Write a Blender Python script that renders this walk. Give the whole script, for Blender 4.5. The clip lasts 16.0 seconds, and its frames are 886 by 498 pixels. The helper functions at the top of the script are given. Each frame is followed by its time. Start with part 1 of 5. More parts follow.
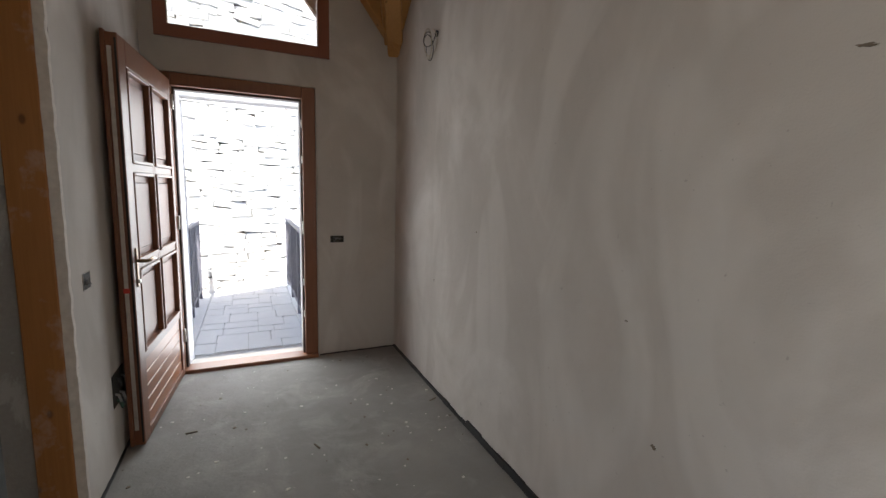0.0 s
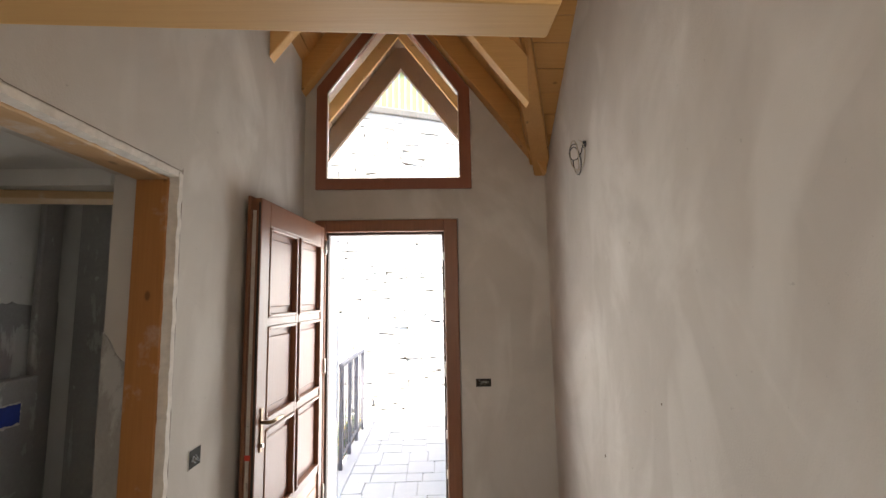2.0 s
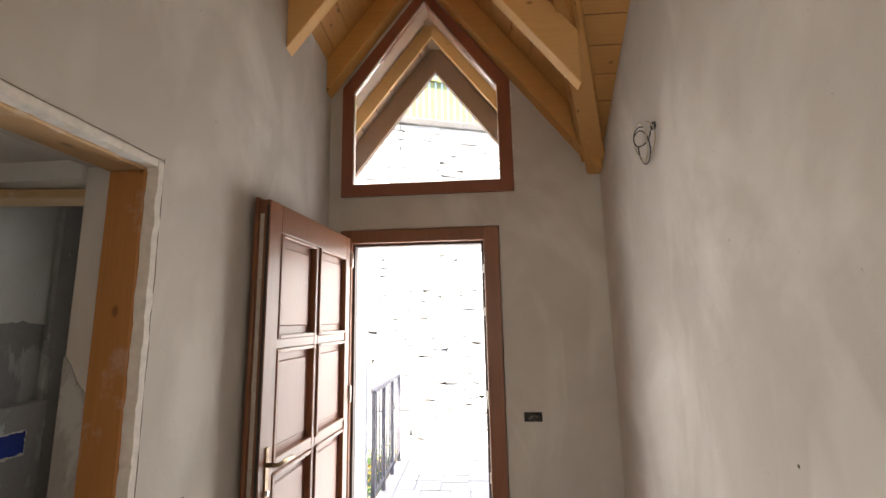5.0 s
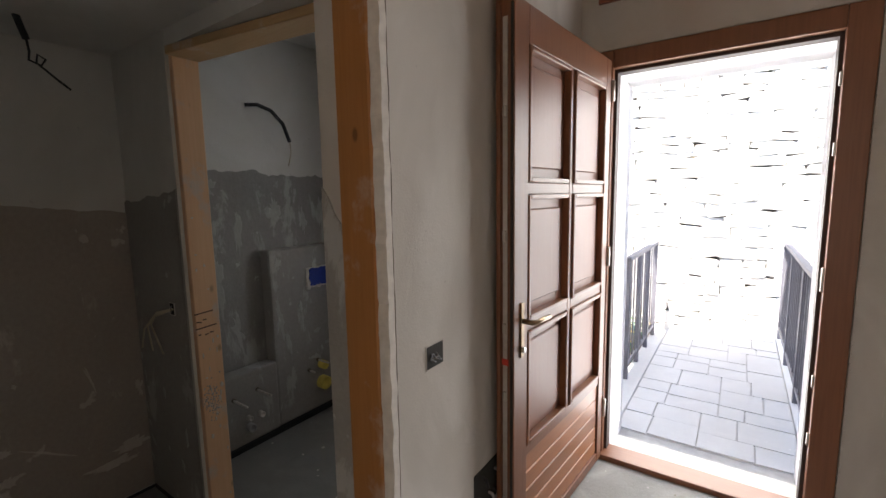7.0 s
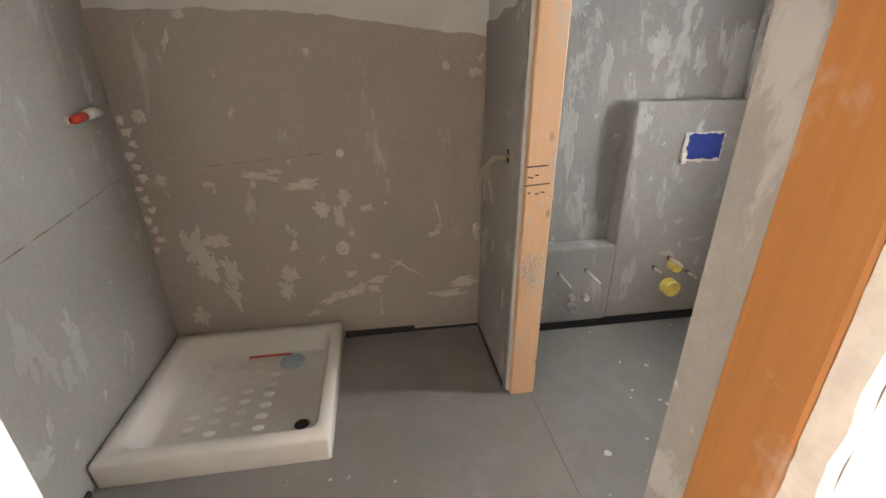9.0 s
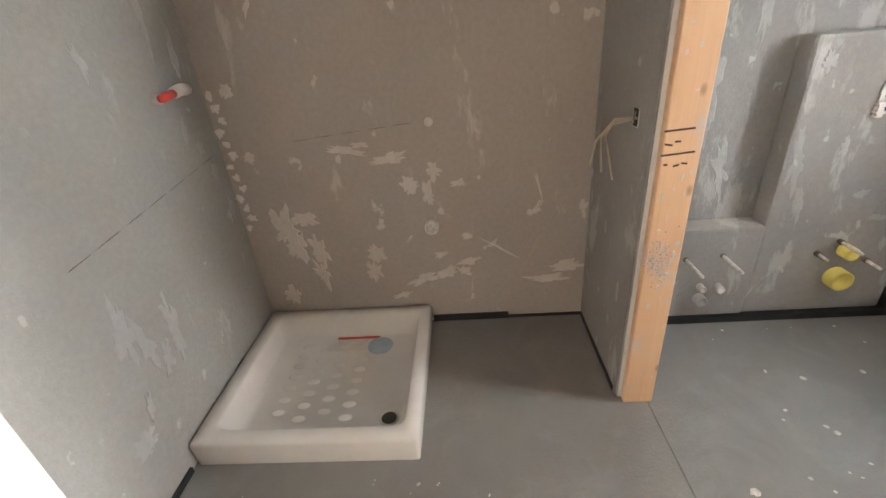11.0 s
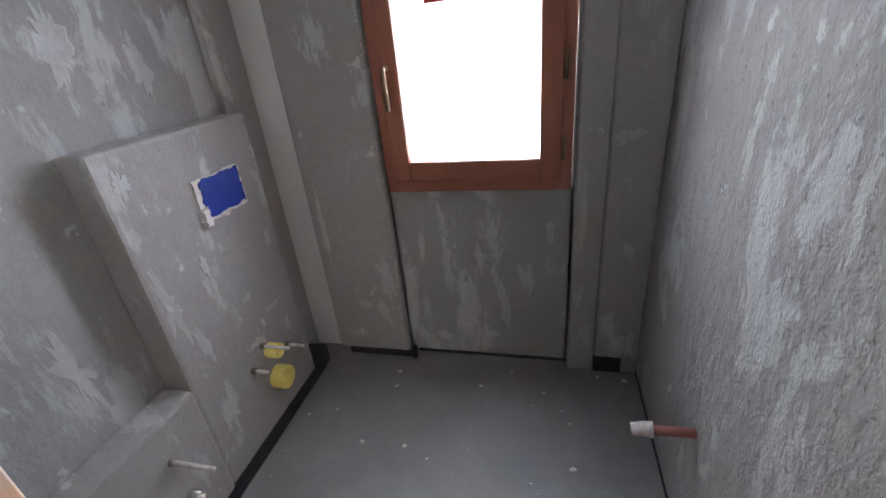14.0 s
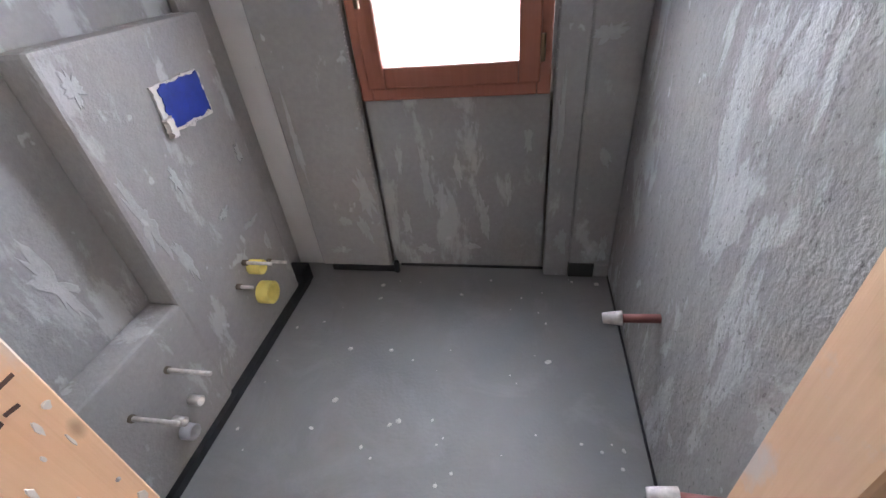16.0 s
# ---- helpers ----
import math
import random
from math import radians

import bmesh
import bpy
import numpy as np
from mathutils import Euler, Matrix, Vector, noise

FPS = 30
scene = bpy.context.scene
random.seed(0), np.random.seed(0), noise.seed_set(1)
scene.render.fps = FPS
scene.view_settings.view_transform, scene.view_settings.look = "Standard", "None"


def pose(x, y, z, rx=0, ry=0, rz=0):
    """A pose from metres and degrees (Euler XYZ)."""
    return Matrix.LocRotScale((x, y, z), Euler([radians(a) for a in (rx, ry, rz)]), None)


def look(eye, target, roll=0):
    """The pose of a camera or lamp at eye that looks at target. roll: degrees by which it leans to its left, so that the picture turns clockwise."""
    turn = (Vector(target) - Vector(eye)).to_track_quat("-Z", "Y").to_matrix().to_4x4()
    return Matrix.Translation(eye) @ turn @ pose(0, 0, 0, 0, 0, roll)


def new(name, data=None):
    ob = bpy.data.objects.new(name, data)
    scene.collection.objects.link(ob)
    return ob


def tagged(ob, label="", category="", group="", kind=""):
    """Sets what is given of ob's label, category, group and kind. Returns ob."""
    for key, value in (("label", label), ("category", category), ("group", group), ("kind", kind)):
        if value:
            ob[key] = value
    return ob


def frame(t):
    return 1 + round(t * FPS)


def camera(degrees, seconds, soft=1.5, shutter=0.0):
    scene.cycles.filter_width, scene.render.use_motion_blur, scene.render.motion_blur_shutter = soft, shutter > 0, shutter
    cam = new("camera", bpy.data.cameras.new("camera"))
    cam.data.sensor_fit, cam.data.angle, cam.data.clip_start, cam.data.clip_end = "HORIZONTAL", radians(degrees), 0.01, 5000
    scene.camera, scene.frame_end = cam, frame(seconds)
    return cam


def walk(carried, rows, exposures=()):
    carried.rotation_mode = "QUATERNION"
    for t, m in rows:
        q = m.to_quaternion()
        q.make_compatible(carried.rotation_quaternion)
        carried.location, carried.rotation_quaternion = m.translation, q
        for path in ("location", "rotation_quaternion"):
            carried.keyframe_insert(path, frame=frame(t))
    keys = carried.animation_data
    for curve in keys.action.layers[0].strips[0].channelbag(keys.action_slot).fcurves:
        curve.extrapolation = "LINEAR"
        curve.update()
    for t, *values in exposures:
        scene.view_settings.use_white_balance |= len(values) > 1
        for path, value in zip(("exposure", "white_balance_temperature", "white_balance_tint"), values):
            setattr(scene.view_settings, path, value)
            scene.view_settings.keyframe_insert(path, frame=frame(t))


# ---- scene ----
cam = camera(91.8, 16.0)
PATH = [
    (0, (0.052, 0.051, 1.429), (0.865, 1.858, 1.161), 1.5),
    (0.5, (0.183, 0.254, 1.449), (0.716, 2.156, 1.138), 2.5),
    (1, (0.225, 0.419, 1.523), (0.605, 2.376, 1.354), 1.6),
    (1.5, (0.284, 0.473, 1.58), (0.498, 2.461, 1.635), -0.3),
    (1.6, (0.295, 0.487, 1.586), (0.477, 2.476, 1.694), -0.6),
    (2, (0.354, 0.52, 1.621), (0.405, 2.507, 1.845), -1.0),
    (2.5, (0.373, 0.53, 1.621), (0.384, 2.507, 1.924), -1.3),
    (3, (0.386, 0.539, 1.614), (0.358, 2.511, 1.949), -1.3),
    (3.5, (0.393, 0.625, 1.604), (0.328, 2.595, 1.941), -1.1),
    (6, (0.326, 1.136, 1.604), (-0.033, 3.085, 1.875), -1.4),
    (6.5, (0.255, 1.248, 1.555), (-0.487, 3.105, 1.588), -1.2),
    (7, (0.139, 1.318, 1.486), (-0.992, 2.949, 1.24), -1.0),
    (7.5, (-0.067, 1.592, 1.488), (-1.575, 2.797, 0.964), -2.4),
    (8, (-0.182, 1.627, 1.421), (-1.841, 2.544, 0.782), -3.2),
    (8.5, (-0.274, 1.596, 1.361), (-2.027, 2.255, 0.66), -0.8),
    (9, (-0.327, 1.657, 1.336), (-2.142, 1.932, 0.541), -0.3),
    (9.2, (-0.378, 1.748, 1.383), (-2.16, 1.79, 0.476), -3.4),
    (11.3, (-0.613, 1.628, 1.298), (-2.384, 1.496, 0.379), -5.2),
    (11.5, (-0.675, 1.641, 1.315), (-2.447, 1.623, 0.388), -6.0),
    (12, (-0.86, 1.771, 1.312), (-2.619, 2.161, 0.443), -7.2),
    (12.5, (-1.023, 1.932, 1.362), (-2.617, 2.813, 0.536), -6.8),
    (13, (-1.12, 2.045, 1.388), (-2.299, 3.436, 0.567), -6.1),
    (13.5, (-1.155, 2.07, 1.371), (-1.889, 3.73, 0.53), -5.9),
    (14, (-1.145, 2.06, 1.341), (-1.609, 3.796, 0.463), -5.7),
    (14.5, (-1.152, 2.047, 1.292), (-1.567, 3.707, 0.257), -6.5),
    (15, (-1.157, 2.034, 1.245), (-1.545, 3.572, 0.028), -6.9),
    (15.5, (-1.155, 2.026, 1.239), (-1.519, 3.507, -0.054), -7.3),
    (16, (-1.153, 2.016, 1.29), (-1.504, 3.602, 0.124), -6.2),
]
EXPOSURES = [(0, 1.85, 6550, 10), (0.5, 2.15, 6550, 10), (1, 2.45, 6700, 10), (1.5, 2.45, 6850, 11), (2, 2.7, 7100, 11), (3.5, 2.8, 7200, 12), (6, 2.8, 7200, 12), (6.5, 2.6, 7000, 12), (7, 2.35, 6850, 12), (7.5, 2.7, 6800, 12),
             (8, 3.8, 7050, 12), (8.5, 4.6, 7000, 12), (9, 4.95, 7000, 12), (11.5, 5.2, 6850, 12), (12, 5.2, 6550, 13), (12.5, 5.0, 6200, 14), (13.0, 4.5, 6150, 14), (13.5, 4.45, 6000, 16), (14.5, 4.8, 6100, 17), (16, 5.1, 6000, 18)]
walk(cam, [(t, look(eye, target, roll)) for t, eye, target, roll in PATH], EXPOSURES)

# ---------- world, sun and large lights ----------
world = bpy.data.worlds.new("sky")
scene.world = world
world.use_nodes = True
wn = world.node_tree
sky = wn.nodes.new("ShaderNodeTexSky")
sky.sky_type, sky.sun_disc = "NISHITA", False
sky.sun_elevation, sky.sun_rotation = radians(66), radians(196)
wn.links.new(sky.outputs[0], wn.nodes["Background"].inputs[0])
wn.nodes["Background"].inputs[1].default_value = 0.15
sun_data = bpy.data.lights.new("sun", "SUN")
sun_data.energy, sun_data.angle, sun_data.color = 5.0, radians(0.6), (1.0, 0.95, 0.88)
sun = new("sun", sun_data)
sun.matrix_world = look((-1.5, 1.66, 13.0), (0.0, 7.0, 0.5))


def window_lamp(name, eye, target, sx, sy, energy, colour=(0.93, 0.97, 1.0)):
    d = bpy.data.lights.new(name, "AREA")
    d.shape, d.size, d.size_y, d.energy, d.color = "RECTANGLE", sx, sy, energy, colour
    ob = new(name, d)
    ob.matrix_world = look(eye, target)
    return ob


# daylight standing in the openings: entrance door, bathroom window, assumed unseen window at the left rear
window_lamp("door_daylight", (0.0, 4.02, 1.05), (0.0, 0.0, 0.9), 0.84, 2.0, 6.0)
window_lamp("bath_daylight", (-1.39, 3.75, 1.45), (-1.39, 2.0, 0.9), 0.5, 0.9, 0.6, (0.88, 0.94, 1.0))
# added to light the right wall; its window is out of view
window_lamp("unseen_rear_daylight", (-0.70, -2.4, 1.6), (1.2, -2.4, 1.75), 1.6, 1.3, 18, (1.0, 0.98, 0.95))


# ---------- materials ----------
def material(name, rough=0.8, metal=0.0):
    m = bpy.data.materials.new(name)
    m.use_nodes = True
    b = m.node_tree.nodes["Principled BSDF"]
    b.inputs["Roughness"].default_value, b.inputs["Metallic"].default_value = rough, metal
    return m, m.node_tree, b


def ramp(nt, src, stops):
    r = nt.nodes.new("ShaderNodeValToRGB")
    while len(r.color_ramp.elements) < len(stops):
        r.color_ramp.elements.new(0.5)
    for e, (p, c) in zip(r.color_ramp.elements, stops):
        e.position, e.color = p, (*c, 1)
    nt.links.new(src, r.inputs[0])
    return r.outputs[0]


def grain(nt, scale, detail=6.0, stretch=(1, 1, 1), rough=0.55, offset=(0, 0, 0), warp=0.0):
    tc = nt.nodes.new("ShaderNodeNewGeometry")
    mp = nt.nodes.new("ShaderNodeMapping")
    mp.inputs["Scale"].default_value, mp.inputs["Location"].default_value = stretch, offset
    nt.links.new(tc.outputs["Position"], mp.inputs[0])
    n = nt.nodes.new("ShaderNodeTexNoise")
    n.inputs["Scale"].default_value, n.inputs["Detail"].default_value = scale, detail
    n.inputs["Roughness"].default_value, n.inputs["Distortion"].default_value = rough, warp
    nt.links.new(mp.outputs[0], n.inputs["Vector"])
    return n.outputs["Fac"]


def mix(nt, fac, a, b, mode="MIX"):
    m = nt.nodes.new("ShaderNodeMix")
    m.data_type, m.blend_type = "RGBA", mode
    for sock, v in ((m.inputs[0], fac), (m.inputs[6], a), (m.inputs[7], b)):
        if isinstance(v, (int, float)):
            sock.default_value = v
        elif isinstance(v, tuple):
            sock.default_value = (*v, 1)
        else:
            nt.links.new(v, sock)
    return m.outputs[2]


def bump(nt, b, height, strength, dist=0.01, chain=None):
    n = nt.nodes.new("ShaderNodeBump")
    n.inputs["Strength"].default_value, n.inputs["Distance"].default_value = strength, dist
    nt.links.new(height, n.inputs["Height"])
    if chain:
        nt.links.new(chain, n.inputs["Normal"])
    nt.links.new(n.outputs[0], b.inputs["Normal"])
    return n.outputs[0]


def plaster(name, base, pale, dark, strokes=0.35):
    m, nt, b = material(name, 0.9)
    cloud = ramp(nt, grain(nt, 1.3, 5, (1, 1, 0.7), 0.6, warp=0.6), [(0.35, dark), (0.55, base), (0.72, pale)])
    trowel = ramp(nt, grain(nt, 2.2, 3, (1, 1, 0.45), 0.4, (3, 1, 2), 1.6), [(0.50, (0, 0, 0)), (0.64, (1, 1, 1))])
    sm = nt.nodes.new("ShaderNodeMath")
    sm.operation = "MULTIPLY"
    nt.links.new(trowel, sm.inputs[0])
    sm.inputs[1].default_value = strokes
    c = mix(nt, sm.outputs[0], cloud, pale)
    speck = ramp(nt, grain(nt, 38, 2, (1, 1, 1), 0.5), [(0.74, (0, 0, 0)), (0.78, (0.6, 0.6, 0.6))])
    c = mix(nt, speck, c, tuple(v * 0.75 for v in dark))
    nt.links.new(c, b.inputs["Base Color"])
    n1 = bump(nt, b, grain(nt, 5, 4, warp=0.8), 0.25, 0.02)
    bump(nt, b, grain(nt, 160, 3), 0.25, 0.004, n1)
    return m


def render_coat(name, base, dark, pale, lo=0.56, hi=0.62, relief=0.35, grit=7, pit_shade=0.0):
    """Grey cement render with pale smears and blown patches."""
    m, nt, b = material(name, 0.88)
    c = ramp(nt, grain(nt, 1.1, 6, rough=0.6), [(0.3, dark), (0.7, base)])
    fine = ramp(nt, grain(nt, 55, 4), [(0.3, (0.93, 0.93, 0.93)), (0.7, (1.04, 1.04, 1.04))])
    c = mix(nt, 1.0, c, fine, "MULTIPLY")
    smear = ramp(nt, grain(nt, 6.5, 8, (1, 1, 0.40), 0.66, (1, 4, 2), 0.35), [(lo, (0, 0, 0)), (hi, (0.6, 0.6, 0.6))])
    c = mix(nt, smear, c, pale)
    small = ramp(nt, grain(nt, 13, 3, (1, 1, 0.8), 0.5, (7, 2, 5)), [(0.69, (0, 0, 0)), (0.72, (0.8, 0.8, 0.8))])
    c = mix(nt, small, c, pale)
    # dark colour spots painted as shaded pits, without relief
    if pit_shade:
        p = ramp(nt, grain(nt, 95, 3, (1, 1, 0.8), 0.5, (3, 9, 1)), [(0.30, (pit_shade, pit_shade, pit_shade)), (0.36, (0, 0, 0))])
        c = mix(nt, p, c, tuple(v * 0.45 for v in dark))
    nt.links.new(c, b.inputs["Base Color"])
    n1 = bump(nt, b, grain(nt, grit, 6, (1, 1, 0.7), 0.6, warp=0.15), relief, 0.02)
    bump(nt, b, grain(nt, 130, 3), 0.35, 0.004, n1)
    return m


def screed(name, a, c2, pale, relief=0.3, spot=0.75, rough=0.8):
    m, nt, b = material(name, rough)
    c = ramp(nt, grain(nt, 1.5, 7, rough=0.62), [(0.3, a), (0.7, c2)])
    dust = ramp(nt, grain(nt, 3.2, 8, rough=0.68, offset=(4, 4, 0), warp=0.7), [(0.5, (0, 0, 0)), (0.68, (0.55, 0.55, 0.55))])
    c = mix(nt, dust, c, pale)
    spots = ramp(nt, grain(nt, 19, 2, offset=(2, 1, 0)), [(spot, (0, 0, 0)), (spot + 0.03, (0.6, 0.6, 0.6))])
    c = mix(nt, spots, c, tuple(min(1, v * 1.2) for v in pale))
    nt.links.new(c, b.inputs["Base Color"])
    n1 = bump(nt, b, grain(nt, 9, 7, rough=0.65), relief, 0.02)
    bump(nt, b, grain(nt, 90, 4), 0.4, 0.004, n1)
    return m


def timber(name, light, dark, axis, knots=0.5, rough=0.6, soil=0.0, soil_colour=(0.55, 0.5, 0.44)):
    """Sawn timber with its grain along one axis (0 x, 1 y, 2 z)."""
    m, nt, b = material(name, rough)
    st = [16.0, 16.0, 16.0]
    st[axis] = 0.55
    oi = nt.nodes.new("ShaderNodeObjectInfo")
    f = grain(nt, 6, 6, tuple(st), 0.6, warp=0.5)
    c = ramp(nt, f, [(0.2, dark), (0.8, light)])
    tone = nt.nodes.new("ShaderNodeMapRange")
    tone.inputs[3].default_value, tone.inputs[4].default_value = 0.85, 1.1
    nt.links.new(oi.outputs["Random"], tone.inputs[0])
    mul = nt.nodes.new("ShaderNodeVectorMath")
    mul.operation = "SCALE"
    nt.links.new(c, mul.inputs[0])
    nt.links.new(tone.outputs[0], mul.inputs[3])
    c = mul.outputs[0]
    if knots:
        ks = [1.0, 1.0, 1.0]
        ks[axis] = 0.55
        geo, mp, vor = nt.nodes.new("ShaderNodeNewGeometry"), nt.nodes.new("ShaderNodeMapping"), nt.nodes.new("ShaderNodeTexVoronoi")
        mp.inputs["Scale"].default_value = ks
        vor.inputs["Scale"].default_value = 9.0
        nt.links.new(geo.outputs["Position"], mp.inputs[0])
        nt.links.new(mp.outputs[0], vor.inputs["Vector"])
        k = ramp(nt, vor.outputs["Distance"], [(0.06, (knots, knots, knots)), (0.085, (knots * 0.5, knots * 0.5, knots * 0.5)), (0.115, (0, 0, 0))])
        c = mix(nt, k, c, tuple(v * 0.35 for v in dark))
    if soil:
        s = ramp(nt, grain(nt, 7, 6, (1, 1, 0.8), 0.6, (2, 8, 3)), [(0.56, (0, 0, 0)), (0.66, (soil, soil, soil))])
        c = mix(nt, s, c, soil_colour)
    nt.links.new(c, b.inputs["Base Color"])
    bump(nt, b, f, 0.12, 0.004)
    return m


def plain(name, colour, rough=0.5, metal=0.0, vary=0.12, scale=20):
    m, nt, b = material(name, rough, metal)
    c = ramp(nt, grain(nt, scale, 4), [(0.3, tuple(v * (1 - vary) for v in colour)), (0.7, tuple(min(1, v * (1 + vary)) for v in colour))])
    nt.links.new(c, b.inputs["Base Color"])
    bump(nt, b, grain(nt, scale * 4, 3), 0.06, 0.003)
    return m


M_HALL = plaster("hall_plaster", (0.52, 0.485, 0.445), (0.66, 0.63, 0.59), (0.46, 0.425, 0.385), 0.42)
M_WHITE = plaster("white_plaster", (0.62, 0.61, 0.58), (0.70, 0.69, 0.67), (0.55, 0.54, 0.51), 0.2)
M_BROWNRENDER = render_coat("brown_render", (0.42, 0.368, 0.325), (0.36, 0.315, 0.277), (0.58, 0.54, 0.495), 0.62, 0.68)
M_GREYRENDER = render_coat("grey_render", (0.34, 0.335, 0.32), (0.25, 0.245, 0.235), (0.50, 0.51, 0.50), 0.545, 0.60, 0.45)
M_ROUGHRENDER = render_coat("rough_render", (0.31, 0.30, 0.28), (0.24, 0.232, 0.216), (0.46, 0.465, 0.455), 0.535, 0.57, 0.42, 24, 0.6)
M_SMOOTHRENDER = render_coat("smooth_render", (0.36, 0.345, 0.325), (0.28, 0.27, 0.255), (0.50, 0.50, 0.49), 0.57, 0.62, 0.25)
M_SHOWERRENDER = render_coat("shower_render", (0.37, 0.365, 0.34), (0.31, 0.305, 0.285), (0.50, 0.505, 0.485), 0.60, 0.68, 0.22, 5)
M_HALLFLOOR = screed("hall_concrete", (0.20, 0.195, 0.185), (0.30, 0.29, 0.275), (0.40, 0.385, 0.365), 0.5)
M_BATHFLOOR = screed("bath_screed", (0.19, 0.186, 0.178), (0.245, 0.24, 0.23), (0.295, 0.29, 0.28), 0.12, 0.82, 0.5)
FIR = [timber("fir_" + "xyz"[a], (0.58, 0.31, 0.10), (0.47, 0.235, 0.07), a, 0.8, 0.55) for a in range(3)]
FIRPALE = timber("fir_pale", (0.66, 0.40, 0.16), (0.56, 0.32, 0.115), 0, 0.7, 0.55)
JAMB = timber("jamb_fir", (0.45, 0.195, 0.058), (0.36, 0.145, 0.04), 2, 0.8, 0.6, 0.35)
POST = timber("post_fir", (0.77, 0.51, 0.32), (0.69, 0.435, 0.25), 2, 0.6, 0.6, 0.75, (0.62, 0.55, 0.50))
LINTELWOOD = timber("lintel_fir", (0.56, 0.37, 0.19), (0.47, 0.30, 0.145), 0, 0.6, 0.65, 0.5)
HEADWOOD = timber("head_fir", (0.52, 0.33, 0.17), (0.44, 0.27, 0.13), 1, 0.6, 0.65, 0.6)
DOORWOOD = timber("door_wood", (0.245, 0.098, 0.046), (0.18, 0.067, 0.031), 2, 0.0, 0.38)
DOORWOODX = timber("door_wood_level", (0.245, 0.098, 0.046), (0.18, 0.067, 0.031), 0, 0.0, 0.38)
KICKWOOD = timber("kick_wood", (0.34, 0.13, 0.05), (0.27, 0.098, 0.038), 1, 0.0, 0.35)
PANELWOOD = timber("panel_wood", (0.235, 0.10, 0.062), (0.20, 0.082, 0.050), 2, 0.0, 0.42)
WINWOOD = timber("window_wood", (0.30, 0.105, 0.06), (0.25, 0.082, 0.045), 2, 0.0, 0.4)
DARKWOOD = timber("weathered_eaves_wood", (0.34, 0.235, 0.165), (0.22, 0.145, 0.10), 1, 0.6, 0.7)
M_BLACK = plain("black_membrane", (0.018, 0.018, 0.02), 0.6)
# near-black: painted shade inside holes, also the door leaf's rubber seal
M_HOLESHADE_SEAL = plain("hole_shade_and_rubber", (0.03, 0.028, 0.025), 0.9)
M_CERAMIC = plain("white_ceramic", (0.72, 0.70, 0.66), 0.22, 0, 0.05, 6)
M_STEEL = plain("brushed_steel", (0.62, 0.60, 0.56), 0.3, 1.0)
M_BRASS = plain("bronze_handle", (0.24, 0.165, 0.10), 0.34, 1.0)
M_ZINC = plain("zinc_strip", (0.60, 0.58, 0.54), 0.45, 0.8)
M_BLUE = plain("blue_plastic", (0.012, 0.035, 0.27), 0.45, 0, 0.2)
M_YELLOW = plain("yellow_plastic", (0.78, 0.66, 0.16), 0.5)
M_PIPEGREY = plain("grey_plastic", (0.36, 0.36, 0.37), 0.5)
M_COPPER = plain("red_brown_pipe", (0.30, 0.11, 0.09), 0.5)
M_CABLE = plain("pale_cable", (0.42, 0.37, 0.27), 0.6)
M_DARKCABLE = plain("dark_conduit", (0.02, 0.022, 0.025), 0.5)
M_GREENCABLE = plain("green_conduit", (0.05, 0.14, 0.10), 0.5)
M_RED = plain("red_print", (0.62, 0.06, 0.04), 0.5)
M_LABELBLUE = plain("pale_blue_sticker", (0.36, 0.46, 0.55), 0.5)
M_PAPER = plain("paper", (0.62, 0.59, 0.55), 0.7)
M_INK = plain("pencil_ink", (0.09, 0.05, 0.04), 0.8)
M_RAIL = plain("grey_painted_steel", (0.19, 0.19, 0.225), 0.5, 0.2)
M_STONE = screed("stone", (0.56, 0.55, 0.53), (0.66, 0.65, 0.63), (0.72, 0.71, 0.69), 0.3)
M_MORTAR = plain("stone_joint", (0.30, 0.295, 0.285), 0.95)
M_PAVE = screed("paving_stone", (0.58, 0.59, 0.60), (0.66, 0.665, 0.67), (0.70, 0.70, 0.70), 0.2)
M_PAVEJOINT = plain("paving_joint", (0.50, 0.50, 0.50), 0.95)
M_SLATE = plain("slate", (0.16, 0.155, 0.15), 0.8)
M_GREEN = plain("leaf_green", (0.06, 0.12, 0.025), 0.6, 0, 0.4, 6)
M_TEAL = plain("leaf_teal", (0.04, 0.16, 0.11), 0.6, 0, 0.3, 6)
M_PETAL = plain("yellow_petal", (0.72, 0.52, 0.04), 0.6, 0, 0.2)
M_FENCE = plain("green_fence", (0.24, 0.27, 0.12), 0.6, 0, 0.25, 5)
M_DIRT = plain("dirt", (0.16, 0.13, 0.10), 0.95)
M_CRUMB = plain("plaster_edge", (0.60, 0.57, 0.53), 0.95, 0, 0.25, 60)
M_LIP = plain("raw_plaster_lip", (0.66, 0.62, 0.57), 0.95, 0, 0.1, 35)
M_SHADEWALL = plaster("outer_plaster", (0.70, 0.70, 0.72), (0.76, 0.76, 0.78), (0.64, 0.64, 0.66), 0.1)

m_glass, g_nt, g_b = material("window_glass", 0.02)
g_b.inputs["Transmission Weight"].default_value = 1.0
g_b.inputs["IOR"].default_value = 1.45
M_GLASS = m_glass
m_frost, f_nt, f_b = material("satin_glass", 0.6)
f_b.inputs["Transmission Weight"].default_value = 1.0
f_b.inputs["Base Color"].default_value = (0.95, 0.97, 1, 1)
M_FROST = m_frost


